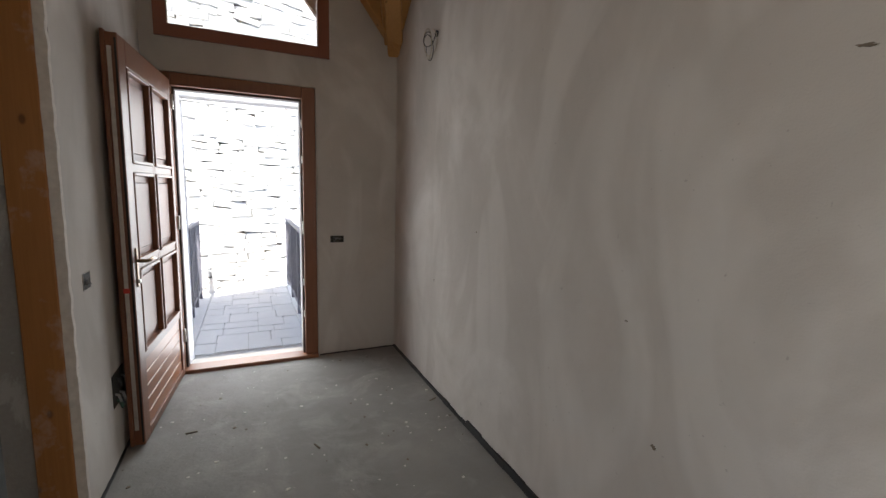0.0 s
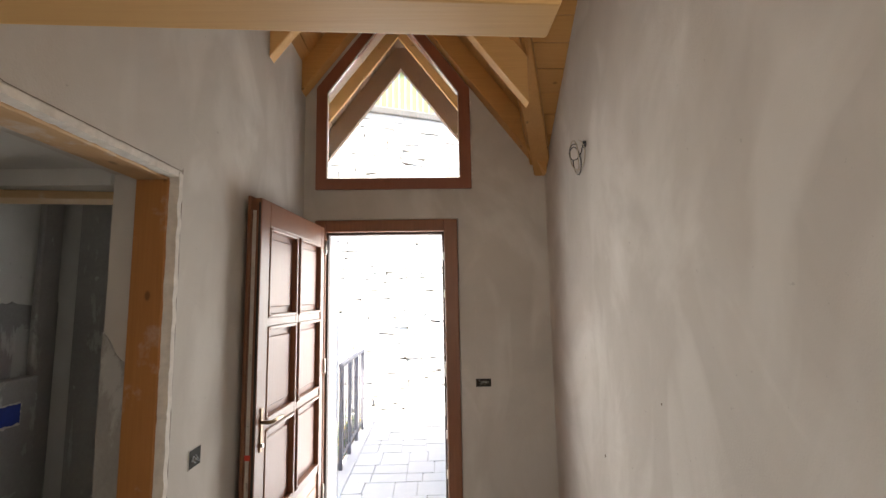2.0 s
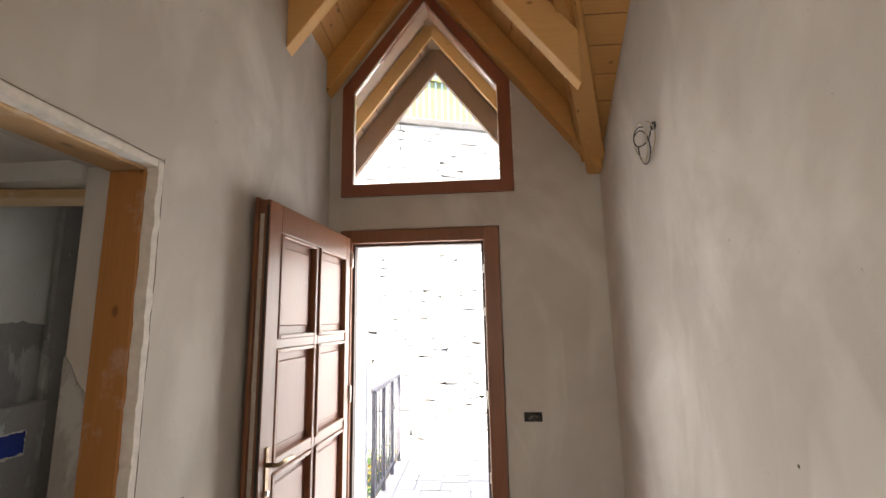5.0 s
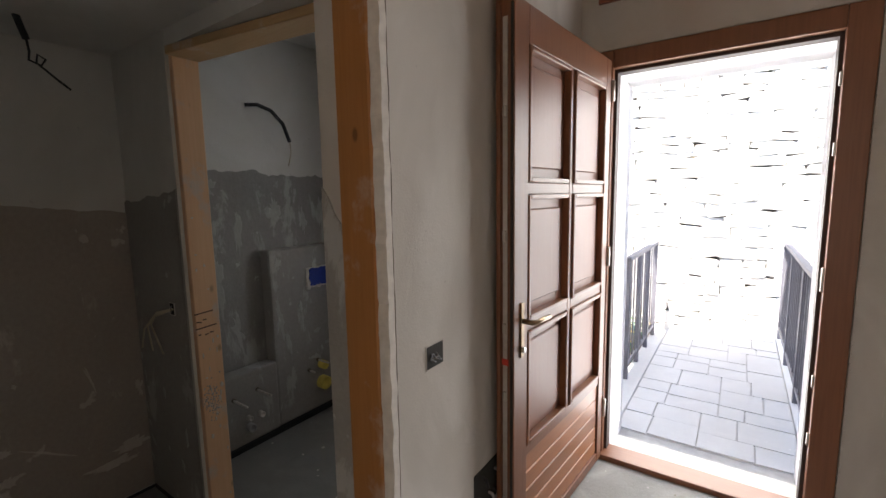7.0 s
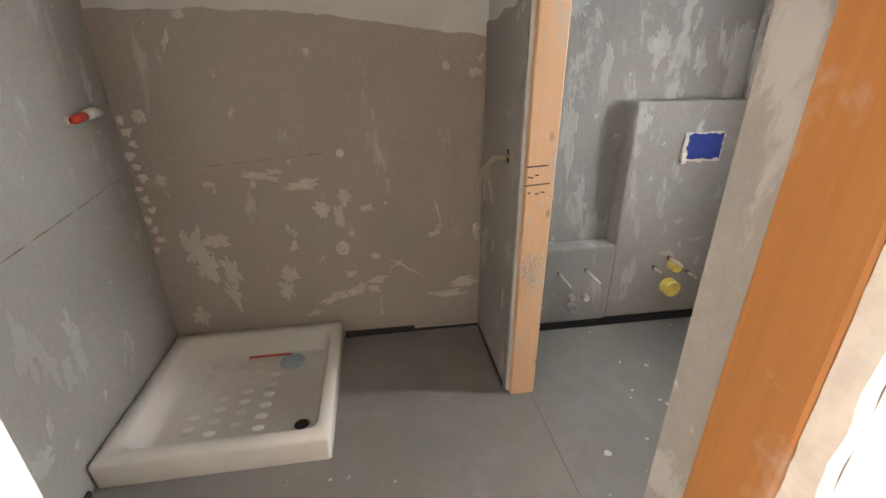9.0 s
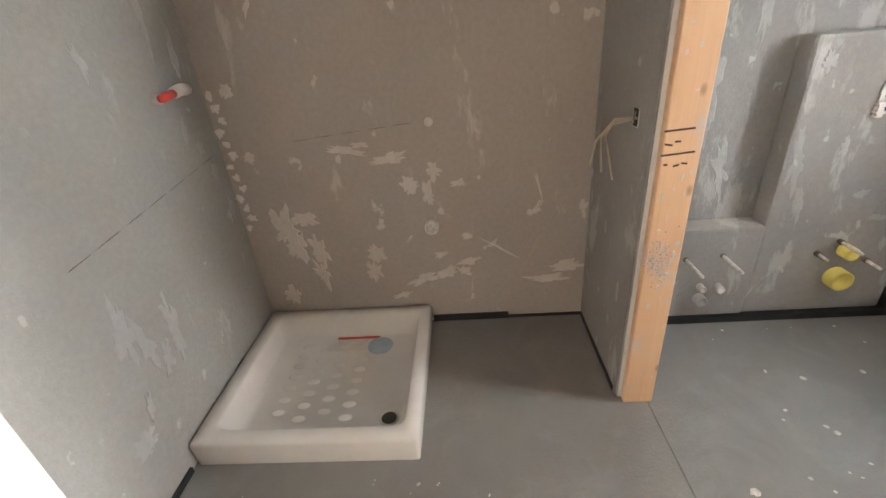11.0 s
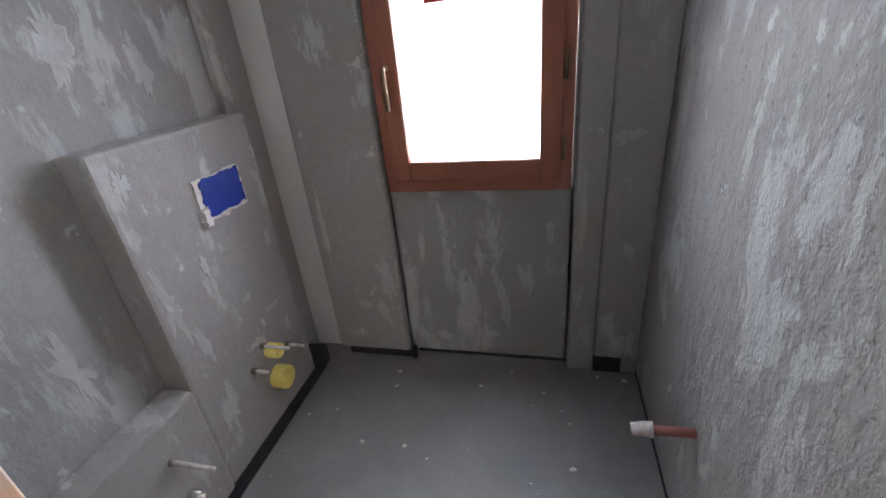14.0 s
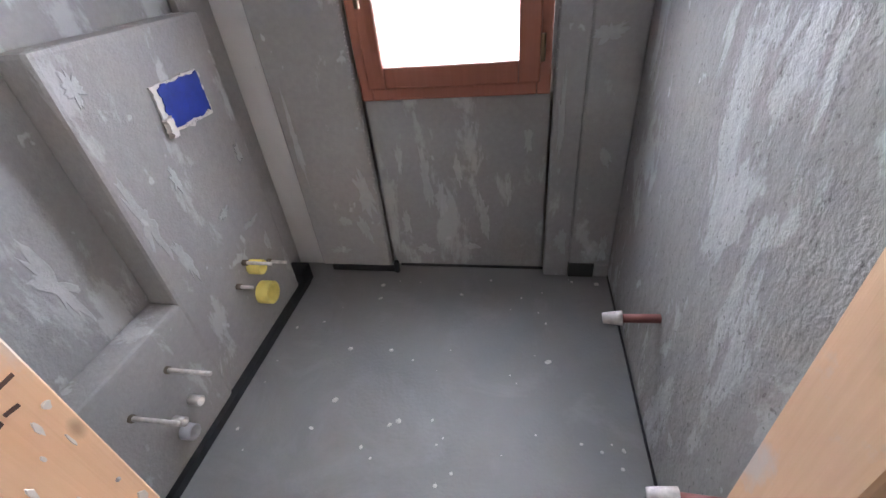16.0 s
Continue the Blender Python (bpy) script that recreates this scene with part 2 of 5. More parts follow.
# ---------- mesh helpers ----------
def box(bm, x0, x1, y0, y1, z0, z1):
    v = [bm.verts.new(p) for p in ((x0, y0, z0), (x1, y0, z0), (x1, y1, z0), (x0, y1, z0), (x0, y0, z1), (x1, y0, z1), (x1, y1, z1), (x0, y1, z1))]
    for f in ((3, 2, 1, 0), (4, 5, 6, 7), (0, 1, 5, 4), (1, 2, 6, 5), (2, 3, 7, 6), (3, 0, 4, 7)):
        bm.faces.new([v[i] for i in f])
    return v


def prism(bm, pts, lo, hi, axis=1):
    """A flat outline, extruded along an axis (1: outline in x, z; 0: in y, z; 2: in x, y)."""
    def p(q, h):
        return {0: (h, q[0], q[1]), 1: (q[0], h, q[1]), 2: (q[0], q[1], h)}[axis]
    a, b = [bm.verts.new(p(q, lo)) for q in pts], [bm.verts.new(p(q, hi)) for q in pts]
    bm.faces.new(a), bm.faces.new(b[::-1])
    for i in range(len(pts)):
        j = (i + 1) % len(pts)
        bm.faces.new((a[j], a[i], b[i], b[j]))


def boxes(*rows):
    bm = bmesh.new()
    for r in rows:
        box(bm, *r)
    return bm


def soft(bm, w, seg=2):
    bmesh.ops.recalc_face_normals(bm, faces=bm.faces)
    bmesh.ops.bevel(bm, geom=[e for e in bm.edges if len(e.link_faces) == 2 and e.calc_face_angle(0) > 0.5], offset=w, segments=seg, affect="EDGES", profile=0.6)
    return bm


def tube(bm, pts, r, sides=8, r2=None):
    pts = [Vector(p) for p in pts]
    rings = []
    up = None
    for i, p in enumerate(pts):
        d = (pts[min(i + 1, len(pts) - 1)] - pts[max(i - 1, 0)]).normalized()
        if up is None:
            up = Vector((0, 0, 1)) if abs(d.z) < 0.9 else Vector((1, 0, 0))
        s = d.cross(up).normalized()
        up = s.cross(d).normalized()
        rr = r if r2 is None else r + (r2 - r) * i / (len(pts) - 1)
        rings.append([bm.verts.new(p + (s * math.cos(a) + up * math.sin(a)) * rr) for a in (2 * math.pi * k / sides for k in range(sides))])
    for a, b in zip(rings, rings[1:]):
        for k in range(sides):
            bm.faces.new((a[k], a[(k + 1) % sides], b[(k + 1) % sides], b[k]))
    bm.faces.new(rings[0][::-1]), bm.faces.new(rings[-1])
    return bm


def pipe_end(bm, base, way, r, length, wall=0.18):
    """A short open pipe stub."""
    base, way = Vector(base), Vector(way).normalized()
    s = way.orthogonal().normalized()
    u = way.cross(s)
    n = 16
    prof = [(r, 0), (r, length), (r * (1 - wall), length), (r * (1 - wall), length * 0.25)]
    rings = [[bm.verts.new(base + way * h + (s * math.cos(2 * math.pi * k / n) + u * math.sin(2 * math.pi * k / n)) * q) for k in range(n)] for q, h in prof]
    for a, b in zip(rings, rings[1:]):
        for k in range(n):
            bm.faces.new((a[k], a[(k + 1) % n], b[(k + 1) % n], b[k]))
    bm.faces.new(rings[-1])
    return bm


def mesh_of(name, bm, mat, smooth=False):
    bmesh.ops.recalc_face_normals(bm, faces=bm.faces)
    me = bpy.data.meshes.new(name)
    bm.to_mesh(me)
    bm.free()
    me.materials.append(mat)
    if smooth:
        for p in me.polygons:
            p.use_smooth = True
    return me


def part(name, bm, mat, parent=None, label="", smooth=False):
    ob = new(name, mesh_of(name, bm, mat, smooth))
    if parent:
        ob.parent = parent
        bpy.context.view_layer.update()
        ob.matrix_parent_inverse = parent.matrix_world.inverted()
    return tagged(ob, label)


def base(name, place, label, category, group="", kind=""):
    e = new(name)
    e.location = place
    e.empty_display_size = 0.05
    bpy.context.view_layer.update()
    return tagged(e, label, category, group, kind)


def structure(name, bm, mat, label, category):
    return tagged(part(name, bm, mat), label, category, kind="structure")


def ragged(bm, u0, u1, z0, ztop, lo, hi, axis, seed, amp=0.03, step=0.02):
    """A coat on a wall with a torn upper edge. ztop: a function of u."""
    n = max(2, int((u1 - u0) / step))
    us = [u0 + (u1 - u0) * i / n for i in range(n + 1)]
    top = []
    for u in us:
        a = noise.noise((u * 9, seed, 0)) * amp + noise.noise((u * 31, seed, 3)) * amp * 0.5 + noise.noise((u * 2, seed, 7)) * amp
        top.append(ztop(u) + a)

    def p(u, z, h):
        return (h, u, z) if axis == 0 else (u, h, z)
    for i in range(n):
        q = [(us[i], z0), (us[i + 1], z0), (us[i + 1], top[i + 1]), (us[i], top[i])]
        f = [bm.verts.new(p(u, z, hi)) for u, z in q]
        k = [bm.verts.new(p(u, z, lo)) for u, z in q]
        bm.faces.new(f)
        bm.faces.new((f[3], f[2], k[2], k[3]))
    bmesh.ops.remove_doubles(bm, verts=bm.verts, dist=1e-5)
    return bm


# ---------- the plan ----------
XL, XR, YF = -0.605, 1.225, 3.71          # hall: left wall, right wall, front wall
XLB, XT = -0.855, -0.775                  # the bathroom sides of the hall wall
XB, YB = -2.207, 0.665                    # bathroom: far wall, shower-side wall
YP0, YP1 = 2.13, 2.235                    # partition with the inner doorway
ZB, ZC = 0.065, 2.13                      # bathroom floor and ceiling
YO0, YO1, ZO = 1.13, 2.15, 2.11           # opening from hall to bathroom
YW, YWR = 3.50, 3.55                      # bathroom window wall and its recess
XI0, XI1, ZI = -1.67, -0.875, 2.03         # inner doorway
SLOPE, XA, ZA = 1.31, 0.058, 4.04         # gable: pitch, ridge place, rafter underside at ridge


def under(x):
    return ZA - SLOPE * abs(x - XA)


# ---------- large structure ----------
structure("ground", boxes((-60, 60, 3.9, 90, -0.35, -0.25)), M_PAVE, "grey stone ground outside the house", "ground")
structure("floor_hall", boxes((XL - 0.1, XR + 0.2, -3.7, 3.80, -0.2, 0.0)), M_HALLFLOOR, "rough dusty grey concrete hall floor", "floor")
structure("floor_bath", boxes((-2.5, XL - 0.101, 0.4, 3.62, -0.2, ZB)), M_BATHFLOOR, "smooth grey cement screed bathroom floor", "floor")

structure("wall_right", boxes((XR, XR + 0.3, -3.7, 4.0, -0.2, 5.6)), M_HALL, "mottled cream plaster hall wall", "wall")
# the gap at y -3.25 to -1.55 is an assumed, unseen window opening
structure("wall_left", boxes((XLB, XL, -3.7, -3.25, -0.2, 5.0), (XLB, XL, -3.25, -1.55, -0.2, 0.9), (XLB, XL, -3.25, -1.55, 2.3, 5.0), (XLB, XL, -1.55, YO0, -0.2, 5.0), (XLB, XL, YO0, YO1, ZO, 5.0), (XLB, XL, YO1, YP1, -0.2, 5.0), (XT, XL, YP1, 4.0, -0.2, 5.0)),
          M_HALL, "cream plaster wall with a doorless opening", "wall")
bm = bmesh.new()
for q in ([(XL, -0.2), (-0.52, -0.2), (-0.52, 2.21), (-0.515, 2.44), (-0.515, 3.25), (XL, 3.25)],
          [(0.55, -0.2), (XR, -0.2), (XR, 3.25), (0.66, 3.25), (0.66, 2.44), (0.55, 2.21)],
          [(-0.52, 2.21), (0.55, 2.21), (0.66, 2.44), (-0.515, 2.44)],
          [(XL, 3.25), (-0.515, 3.25), (0.07, 4.02), (0.07, 5.6), (XL, 5.6)],
          [(0.66, 3.25), (XR, 3.25), (XR, 5.6), (0.07, 5.6), (0.07, 4.02)],
          [(-0.52, -0.2), (0.55, -0.2), (0.55, -0.005), (-0.52, -0.005)]):
    prism(bm, q, YF, 3.98)
structure("wall_front", bm, M_HALL, "cream plaster gable wall with door and window openings", "wall")
structure("wall_rear", boxes((-0.9, 1.6, -3.9, -3.7, -0.2, 5.6)), M_HALL, "cream plaster wall behind the walker", "wall")
structure("wall_bath_far", boxes((-2.5, XB, 0.4, YP1, -0.2, 2.5), (-2.5, -2.22, YP1, 3.9, -0.2, 2.5)), M_WHITE, "white plaster bathroom wall above grey render", "wall")
structure("wall_bath_shower", boxes((XB, XLB, 0.4, YB, -0.2, 2.5)), M_WHITE, "white plaster wall beside the shower tray", "wall")
structure("wall_partition", boxes((XB, XI0 - 0.03, YP0, YP1, ZB, 2.5), (XI1 + 0.033, XT, YP1 + 0.001, YP1 + 0.095, ZB, 2.5), (XI0 - 0.03, XLB, YP0 + 0.002, YP1, ZI + 0.035, 2.5), (XI0 - 0.03, XI1 + 0.033, YP1 + 0.0005, YP1 + 0.095, ZI + 0.035, 2.5)),
          M_WHITE, "thin partition wall with a doorless opening", "wall")
structure("wall_bath_window", boxes((-2.22, -1.725, YW + 0.05, 3.85, -0.2, 2.5), (-1.06, XT, YW + 0.05, 3.85, -0.2, 2.5), (-1.725, -1.06, YWR + 0.012, 3.85, -0.2, 0.84), (-1.725, -1.06, YWR + 0.012, 3.85, 2.02, 2.5)),
          M_WHITE, "white plaster bathroom wall with a window", "wall")
structure("ceiling_bath", boxes((-2.5, XLB - 0.003, 0.4, YP0 + 0.05, ZC, 2.3)), M_WHITE, "pale smooth low bathroom ceiling", "ceiling")
structure("ceiling_toilet", boxes((-2.5, XT, YP0 + 0.05, 3.9, 2.45, 2.6)), M_WHITE, "pale plaster ceiling over the toilet space", "ceiling")


# cement render coats with torn upper edges
def coat(name, rows, mat, label, amp=0.03):
    bm = bmesh.new()
    for i, (u0, u1, z0, zt, lo, hi, ax) in enumerate(rows):
        part_bm = ragged(bmesh.new(), u0, u1, z0, zt, lo, hi, ax, len(name) * 1.7 + i * 5.3, amp)
        me = bpy.data.meshes.new("coat")
        part_bm.to_mesh(me)
        part_bm.free()
        bm.from_mesh(me)
        bpy.data.meshes.remove(me)
    return structure(name, bm, mat, label, "wall")


coat("render_far", [(YB, YP0, ZB + 0.02, lambda u: 1.52 - 0.09 * max(0.0, (u - 1.35) / 0.8), XB, XB + 0.007, 0)], M_BROWNRENDER, "brown-grey cement render, patched, on the far wall", 0.012)
coat("render_shower", [(XB, XLB, ZB, lambda u: 1.58, YB, YB + 0.007, 1)], M_SHOWERRENDER, "grey cement render with pale smears behind the shower")
coat("render_partition", [(XB, XI0 - 0.03, ZB, lambda u: 1.47 + 0.12 * (u + 2.2), YP0, YP0 - 0.007, 1), 
                          (XB, XI0 - 0.03, ZB, lambda u: 1.6, YP1, YP1 + 0.007, 1), (XI1 + 0.034, XT - 0.01, ZB, lambda u: 1.6, YP1 + 0.095, YP1 + 0.102, 1)], M_SMOOTHRENDER, "grey cement render on the partition")
coat("render_toilet_side", [(YP1, YW + 0.05, ZB, lambda u: 1.63, -2.22, -2.213, 0)], M_GREYRENDER, "grey render with white streaks behind the cistern box")
coat("render_toilet_hall_side", [(YP1, YW + 0.05, ZB + 0.012, lambda u: 1.66, XT, XT - 0.008, 0)], M_ROUGHRENDER, "rough grey render with pale trowel smears")
coat("render_jamb", [(XLB, -0.757, ZB, lambda u: 1.42 + 1.6 * max(0.0, -0.80 - u), YO1, YO1 - 0.006, 1)], M_SMOOTHRENDER, "grey render on the doorway reveal")
structure("render_columns", soft(boxes((-2.065, -1.735, YW, YW + 0.052, ZB + 0.03, 2.45), (-1.05, -0.95, YW, YW + 0.052, ZB + 0.001, 2.45), (-0.949, XT - 0.009, YW + 0.0003, YW + 0.052, ZB + 0.07, 2.45), (-0.845, XT - 0.009, YW + 0.0006, YW + 0.052, ZB + 0.001, ZB + 0.069)), 0.006, 1),
          M_SMOOTHRENDER, "grey rendered piers beside the bathroom window", "wall")
structure("render_under_window", boxes((-1.76, -1.03, YWR, YWR + 0.011, ZB + 0.012, 0.84)), M_GREYRENDER, "streaked grey render under the window", "wall")
bm = bmesh.new()
box(bm, -2.213, -2.118, 2.785, 3.345, ZB + 0.03, 1.182)
box(bm, -2.213, -2.110, YP1 + 0.007, 2.785, ZB + 0.03, 0.512)
structure("cistern_wall", soft(bm, 0.012, 2), M_SMOOTHRENDER, "rendered boxing in front of the cistern", "wall")
structure("cistern_upstand", soft(boxes((-2.213, -2.17, 3.345, 3.50, ZB + 0.09, 2.4)), 0.01, 1), M_SMOOTHRENDER, "rendered corner strip beside the cistern boxing", "wall")

# black membrane showing at the foot of the walls
# second box: solid black block for the shaded hole below cistern_upstand
structure("floor_joint_toilet", boxes((-2.125, -2.095, YP1, 3.40, ZB, ZB + 0.03), (-2.20, -2.10, 3.36, 3.44, ZB, ZB + 0.085)), M_BLACK, "black edge strip along the floor, with a black block as the corner hole's shade", "trim")
structure("floor_joint_window", soft(boxes((-2.02, -1.70, YW - 0.004, YW + 0.01, ZB, ZB + 0.03), (-1.715, -1.695, YW - 0.012, YW + 0.01, ZB, ZB + 0.06), (-1.70, -1.05, YWR - 0.008, YWR + 0.006, ZB, ZB + 0.012)), 0.003, 1), M_BLACK, "black edge strip under the window wall", "trim")
# solid dark block; the recess's shade is in its colour, not its depth
structure("floor_recess_shade", boxes((-0.945, -0.845, YW + 0.0, YW + 0.051, ZB + 0.001, ZB + 0.07)), M_HOLESHADE_SEAL, "black block painted as the shade of a square floor recess", "trim")
structure("floor_joint_hall_side", boxes((XT - 0.012, XT - 0.001, YP1, YW, ZB, ZB + 0.012)), M_BLACK, "dark joint along the floor", "trim")
structure("floor_joint_far", boxes((XB, XB + 0.012, 1.44, 1.79, ZB, ZB + 0.035), (XB, XB + 0.009, 1.79, YP0, ZB, ZB + 0.012)), M_BLACK, "dark open joint under the far wall", "trim")
structure("floor_joint_partition", boxes((-2.19, -1.73, YP0 - 0.010, YP0 - 0.002, ZB, ZB + 0.022)), M_BLACK, "dark joint under the partition", "trim")
structure("floor_joint_shower", boxes((-1.44, XLB - 0.002, YB + 0.0075, YB + 0.017, ZB, ZB + 0.022)), M_BLACK, "dark joint under the shower wall", "trim")
structure("floor_joint_door", boxes((XI0, XI1, YP1 - 0.010, YP1 - 0.006, ZB, ZB + 0.0015)), M_SLATE, "thin dark screed joint in the doorway", "trim")
bm = bmesh.new()
for i in range(60):
    y = -1.5 + i * 0.0865
    h = 0.03 + 0.018 * noise.noise((y * 5, 1, 1)) + (0.012 if y < 2.2 else -0.008)
    box(bm, XR - 0.012 - 0.01 * abs(noise.noise((y * 7, 3, 2))), XR + 0.01, y, y + 0.0866, -0.002, max(0.008, h))
structure("floor_joint_hall", bm, M_BLACK, "torn black membrane at the wall foot", "trim")
bm = bmesh.new()
for i in range(20):
    x = 0.56 + i * 0.033
    box(bm, x, x + 0.0331, YF - 0.010, YF + 0.01, -0.002, 0.008 + 0.008 * abs(noise.noise((x * 14, 2, 2))))
for i in range(18):
    y = 2.16 + i * 0.085
    box(bm, XL - 0.01, XL + 0.008, y, y + 0.0851, -0.002, 0.014 + 0.012 * noise.noise((y * 9, 8, 2)))
structure("floor_joint_front", bm, M_BLACK, "dark gap at the foot of the hall walls", "trim")


# ---------- roof timbers ----------
def sloped(bm, x0, x1, lift, depth, y0, y1):
    """A rafter leg between x0 and x1 that follows the gable pitch."""
    prism(bm, [(x0, under(x0) + lift), (x1, under(x1) + lift), (x1, under(x1) + lift + depth), (x0, under(x0) + lift + depth)], y0, y1)
    return bm


def rafter_pair(y0, y1, lift, depth, left, right, mats, label, group):
    e = base("rafter_pair", (XA, y0, ZA + lift), label, "rafter", group)
    for a, b in ((left, XA), (XA, right)):
        part("rafter", soft(sloped(bmesh.new(), a, b, lift, depth, y0, y1), 0.004, 1), mats, e)
    return e


rafter_pair(3.60, 3.708, 0.0, 0.24, XL, 1.213, FIR[0], "honey-coloured fir rafters against the gable wall", "hall rafters")
rafter_pair(2.97, 3.05, -0.10, 0.30, XL, 0.95, FIRPALE, "pale fir rafters under the board roof", "hall rafters")
rafter_pair(2.42, 2.50, -0.10, 0.30, XL, 0.72, FIRPALE, "pale fir rafters under the board roof", "hall rafters")
# valley beam of the main roof
vb = bmesh.new()
p0, p1 = Vector((1.20, 3.70, 2.53)), Vector((0.53, 2.06, 3.95))
d = (p1 - p0).normalized()
side = d.cross(Vector((0, 0, 1))).normalized()
upv = side.cross(d).normalized()
ring = [[vb.verts.new(p + side * a + upv * b) for a, b in ((-0.075, 0.0), (0.055, 0.0), (0.055, 0.12), (-0.075, 0.12))] for p in (p0, p1)]
vb.faces.new(ring[0][::-1]), vb.faces.new(ring[1])
for k in range(4):
    vb.faces.new((ring[0][k], ring[0][(k + 1) % 4], ring[1][(k + 1) % 4], ring[1][k]))
tagged(part("valley_beam", soft(vb, 0.006, 1), FIR[1]), "thick fir valley beam rising from the corner", "beam")
tb = base("tie_beam", (0.0, 1.26, 2.125), "heavy fir tie beam across the hall", "beam")
bm = bmesh.new()
prism(bm, [(XL, 2.125), (0.585, 2.125), (0.66, 2.33), (0.66, 2.36), (XL, 2.36)], 1.21, 1.31)
for v in bm.verts:
    v.co.y += (v.co.x - 0.58) * 0.045
part("beam", soft(bm, 0.005, 2), FIRPALE, tb)
bm = bmesh.new()
prism(bm, [(0.50, 2.19), (0.62, 2.19), (1.224, 4.1), (1.224, 4.45)], 1.196, 1.209)
part("strut", soft(bm, 0.003, 1), FIR[2], tb)


def board_roof(name, corners, across, lift, mat, label, gap=0.003):
    """Boards laid over a sloping quad; corners: low start, low end, high end, high start; across: board count."""
    a, b, c, e = [Vector(p) for p in corners]
    n = (b - a).cross(e - a).normalized()
    if n.z < 0:
        n = -n
    bm = bmesh.new()
    for i in range(across):
        s, t = i / across + gap, (i + 1) / across - gap
        q = [a.lerp(e, s), b.lerp(c, s), b.lerp(c, t), a.lerp(e, t)]
        low = [bm.verts.new(p + n * lift) for p in q]
        top = [bm.verts.new(p + n * (lift + 0.02)) for p in q]
        bm.faces.new(low[::-1]), bm.faces.new(top)
        for k in range(4):
            bm.faces.new((low[k], low[(k + 1) % 4], top[(k + 1) % 4], top[k]))
    q = [p + n * (lift + 0.021) for p in (a, b, c, e)]
    lo = [bm.verts.new(p) for p in q]
    hi = [bm.verts.new(p + n * 0.1) for p in q]
    bm.faces.new(lo[::-1]), bm.faces.new(hi)
    for k in range(4):
        bm.faces.new((lo[k], lo[(k + 1) % 4], hi[(k + 1) % 4], hi[k]))
    return structure(name, bm, mat, label, "ceiling")


LIFT = 0.24


def valley_y(x):
    return 3.7 - (1.2 - x) * 2.45


def main_z(y):
    return 2.58 + 0.866 * (3.7 - y)


def plank(bm, q, n, t=0.02):
    """A board: four corners of its underside, thickened along n."""
    lo = [bm.verts.new(p) for p in q]
    hi = [bm.verts.new(Vector(p) + n * t) for p in q]
    bm.faces.new(lo[::-1]), bm.faces.new(hi)
    for k in range(4):
        bm.faces.new((lo[k], lo[(k + 1) % 4], hi[(k + 1) % 4], hi[k]))


zl, zt = under(XL) + LIFT, ZA + LIFT
board_roof("ceiling_boards_left", [(XL - 0.25, -3.8, zl - 0.33), (XL - 0.25, 3.98, zl - 0.33), (XA, 3.98, zt), (XA, -3.8, zt)], 9, 0.0, FIR[1], "knotty fir roof boards", 0.002)
bm = bmesh.new()
n = Vector((SLOPE, 0, 1)).normalized()
for i in range(10):
    a, b = XA + i * 0.122, XA + i * 0.122 + 0.119
    ya, yb = max(2.0, valley_y(a) - 0.1), max(2.0, valley_y(b) - 0.1)
    plank(bm, [(a, ya, under(a) + LIFT), (b, yb, under(b) + LIFT), (b, 3.98, under(b) + LIFT), (a, 3.98, under(a) + LIFT)], n)
a, b = XA, XA + 1.22
plank(bm, [(a, 1.2, under(a) + LIFT + 0.05), (b, 3.7, under(b) + LIFT + 0.05), (b, 3.98, under(b) + LIFT + 0.05), (a, 3.98, under(a) + LIFT + 0.05)], n, 0.08)
structure("ceiling_boards_right", bm, FIR[1], "knotty fir roof boards", "ceiling")
bm = bmesh.new()
n = Vector((0, 0.866, 1)).normalized()
for i in range(66):
    y1 = 3.95 - i * 0.118
    y0 = y1 - 0.115
    xa, xb = (1.2 - (3.7 - y) / 2.45 - 0.03 if y > 1.2 else XA - 0.2 for y in (y1, y0))
    plank(bm, [(min(1.22, xa), y1, main_z(y1)), (1.6, y1, main_z(y1)), (1.6, y0, main_z(y0)), (min(1.22, xb), y0, main_z(y0))], n)
plank(bm, [(XR, 3.98, main_z(3.98) + 0.05), (1.6, 3.98, main_z(3.98) + 0.05), (1.6, -3.9, main_z(-3.9) + 0.05), (XA - 2.0, -3.9, main_z(-3.9) + 0.05)], n, 0.08)
structure("ceiling_boards_main", bm, FIR[0], "knotty fir boards of the main roof", "ceiling")
structure("wall_upper_right", boxes((XR + 0.001, XR + 0.3, -3.7, 2.5, 5.6, 9.5)), M_HALL, "unseen cream plaster upper wall closing the roof space", "wall")
# added out of view: keeps sun and sky out between ridge and main roof
bm = bmesh.new()
prism(bm, [(2.2, ZA + 0.1), (-3.9, ZA + 0.1), (-3.9, main_z(-3.9) + 0.12), (2.2, main_z(2.2) + 0.12)], XA - 0.28, XA - 0.18, 0)
structure("upper_left_light_stop", bm, M_HALL, "unseen cream plaster upper wall closing the roof space", "wall")
# added block, hidden from view, that stops sun leaking through the ridge gap
structure("ridge_beam", boxes((XA - 0.1, XA + 0.1, -3.8, 3.97, ZA + LIFT - 0.07, ZA + LIFT + 0.5)), FIR[1], "unseen fir-coloured block stopping light at the ridge", "beam")
structure("wall_upper_rear", boxes((-3.0, 1.6, -3.9, -3.701, 5.6, 9.6)), M_HALL, "unseen cream plaster upper wall closing the roof space", "wall")


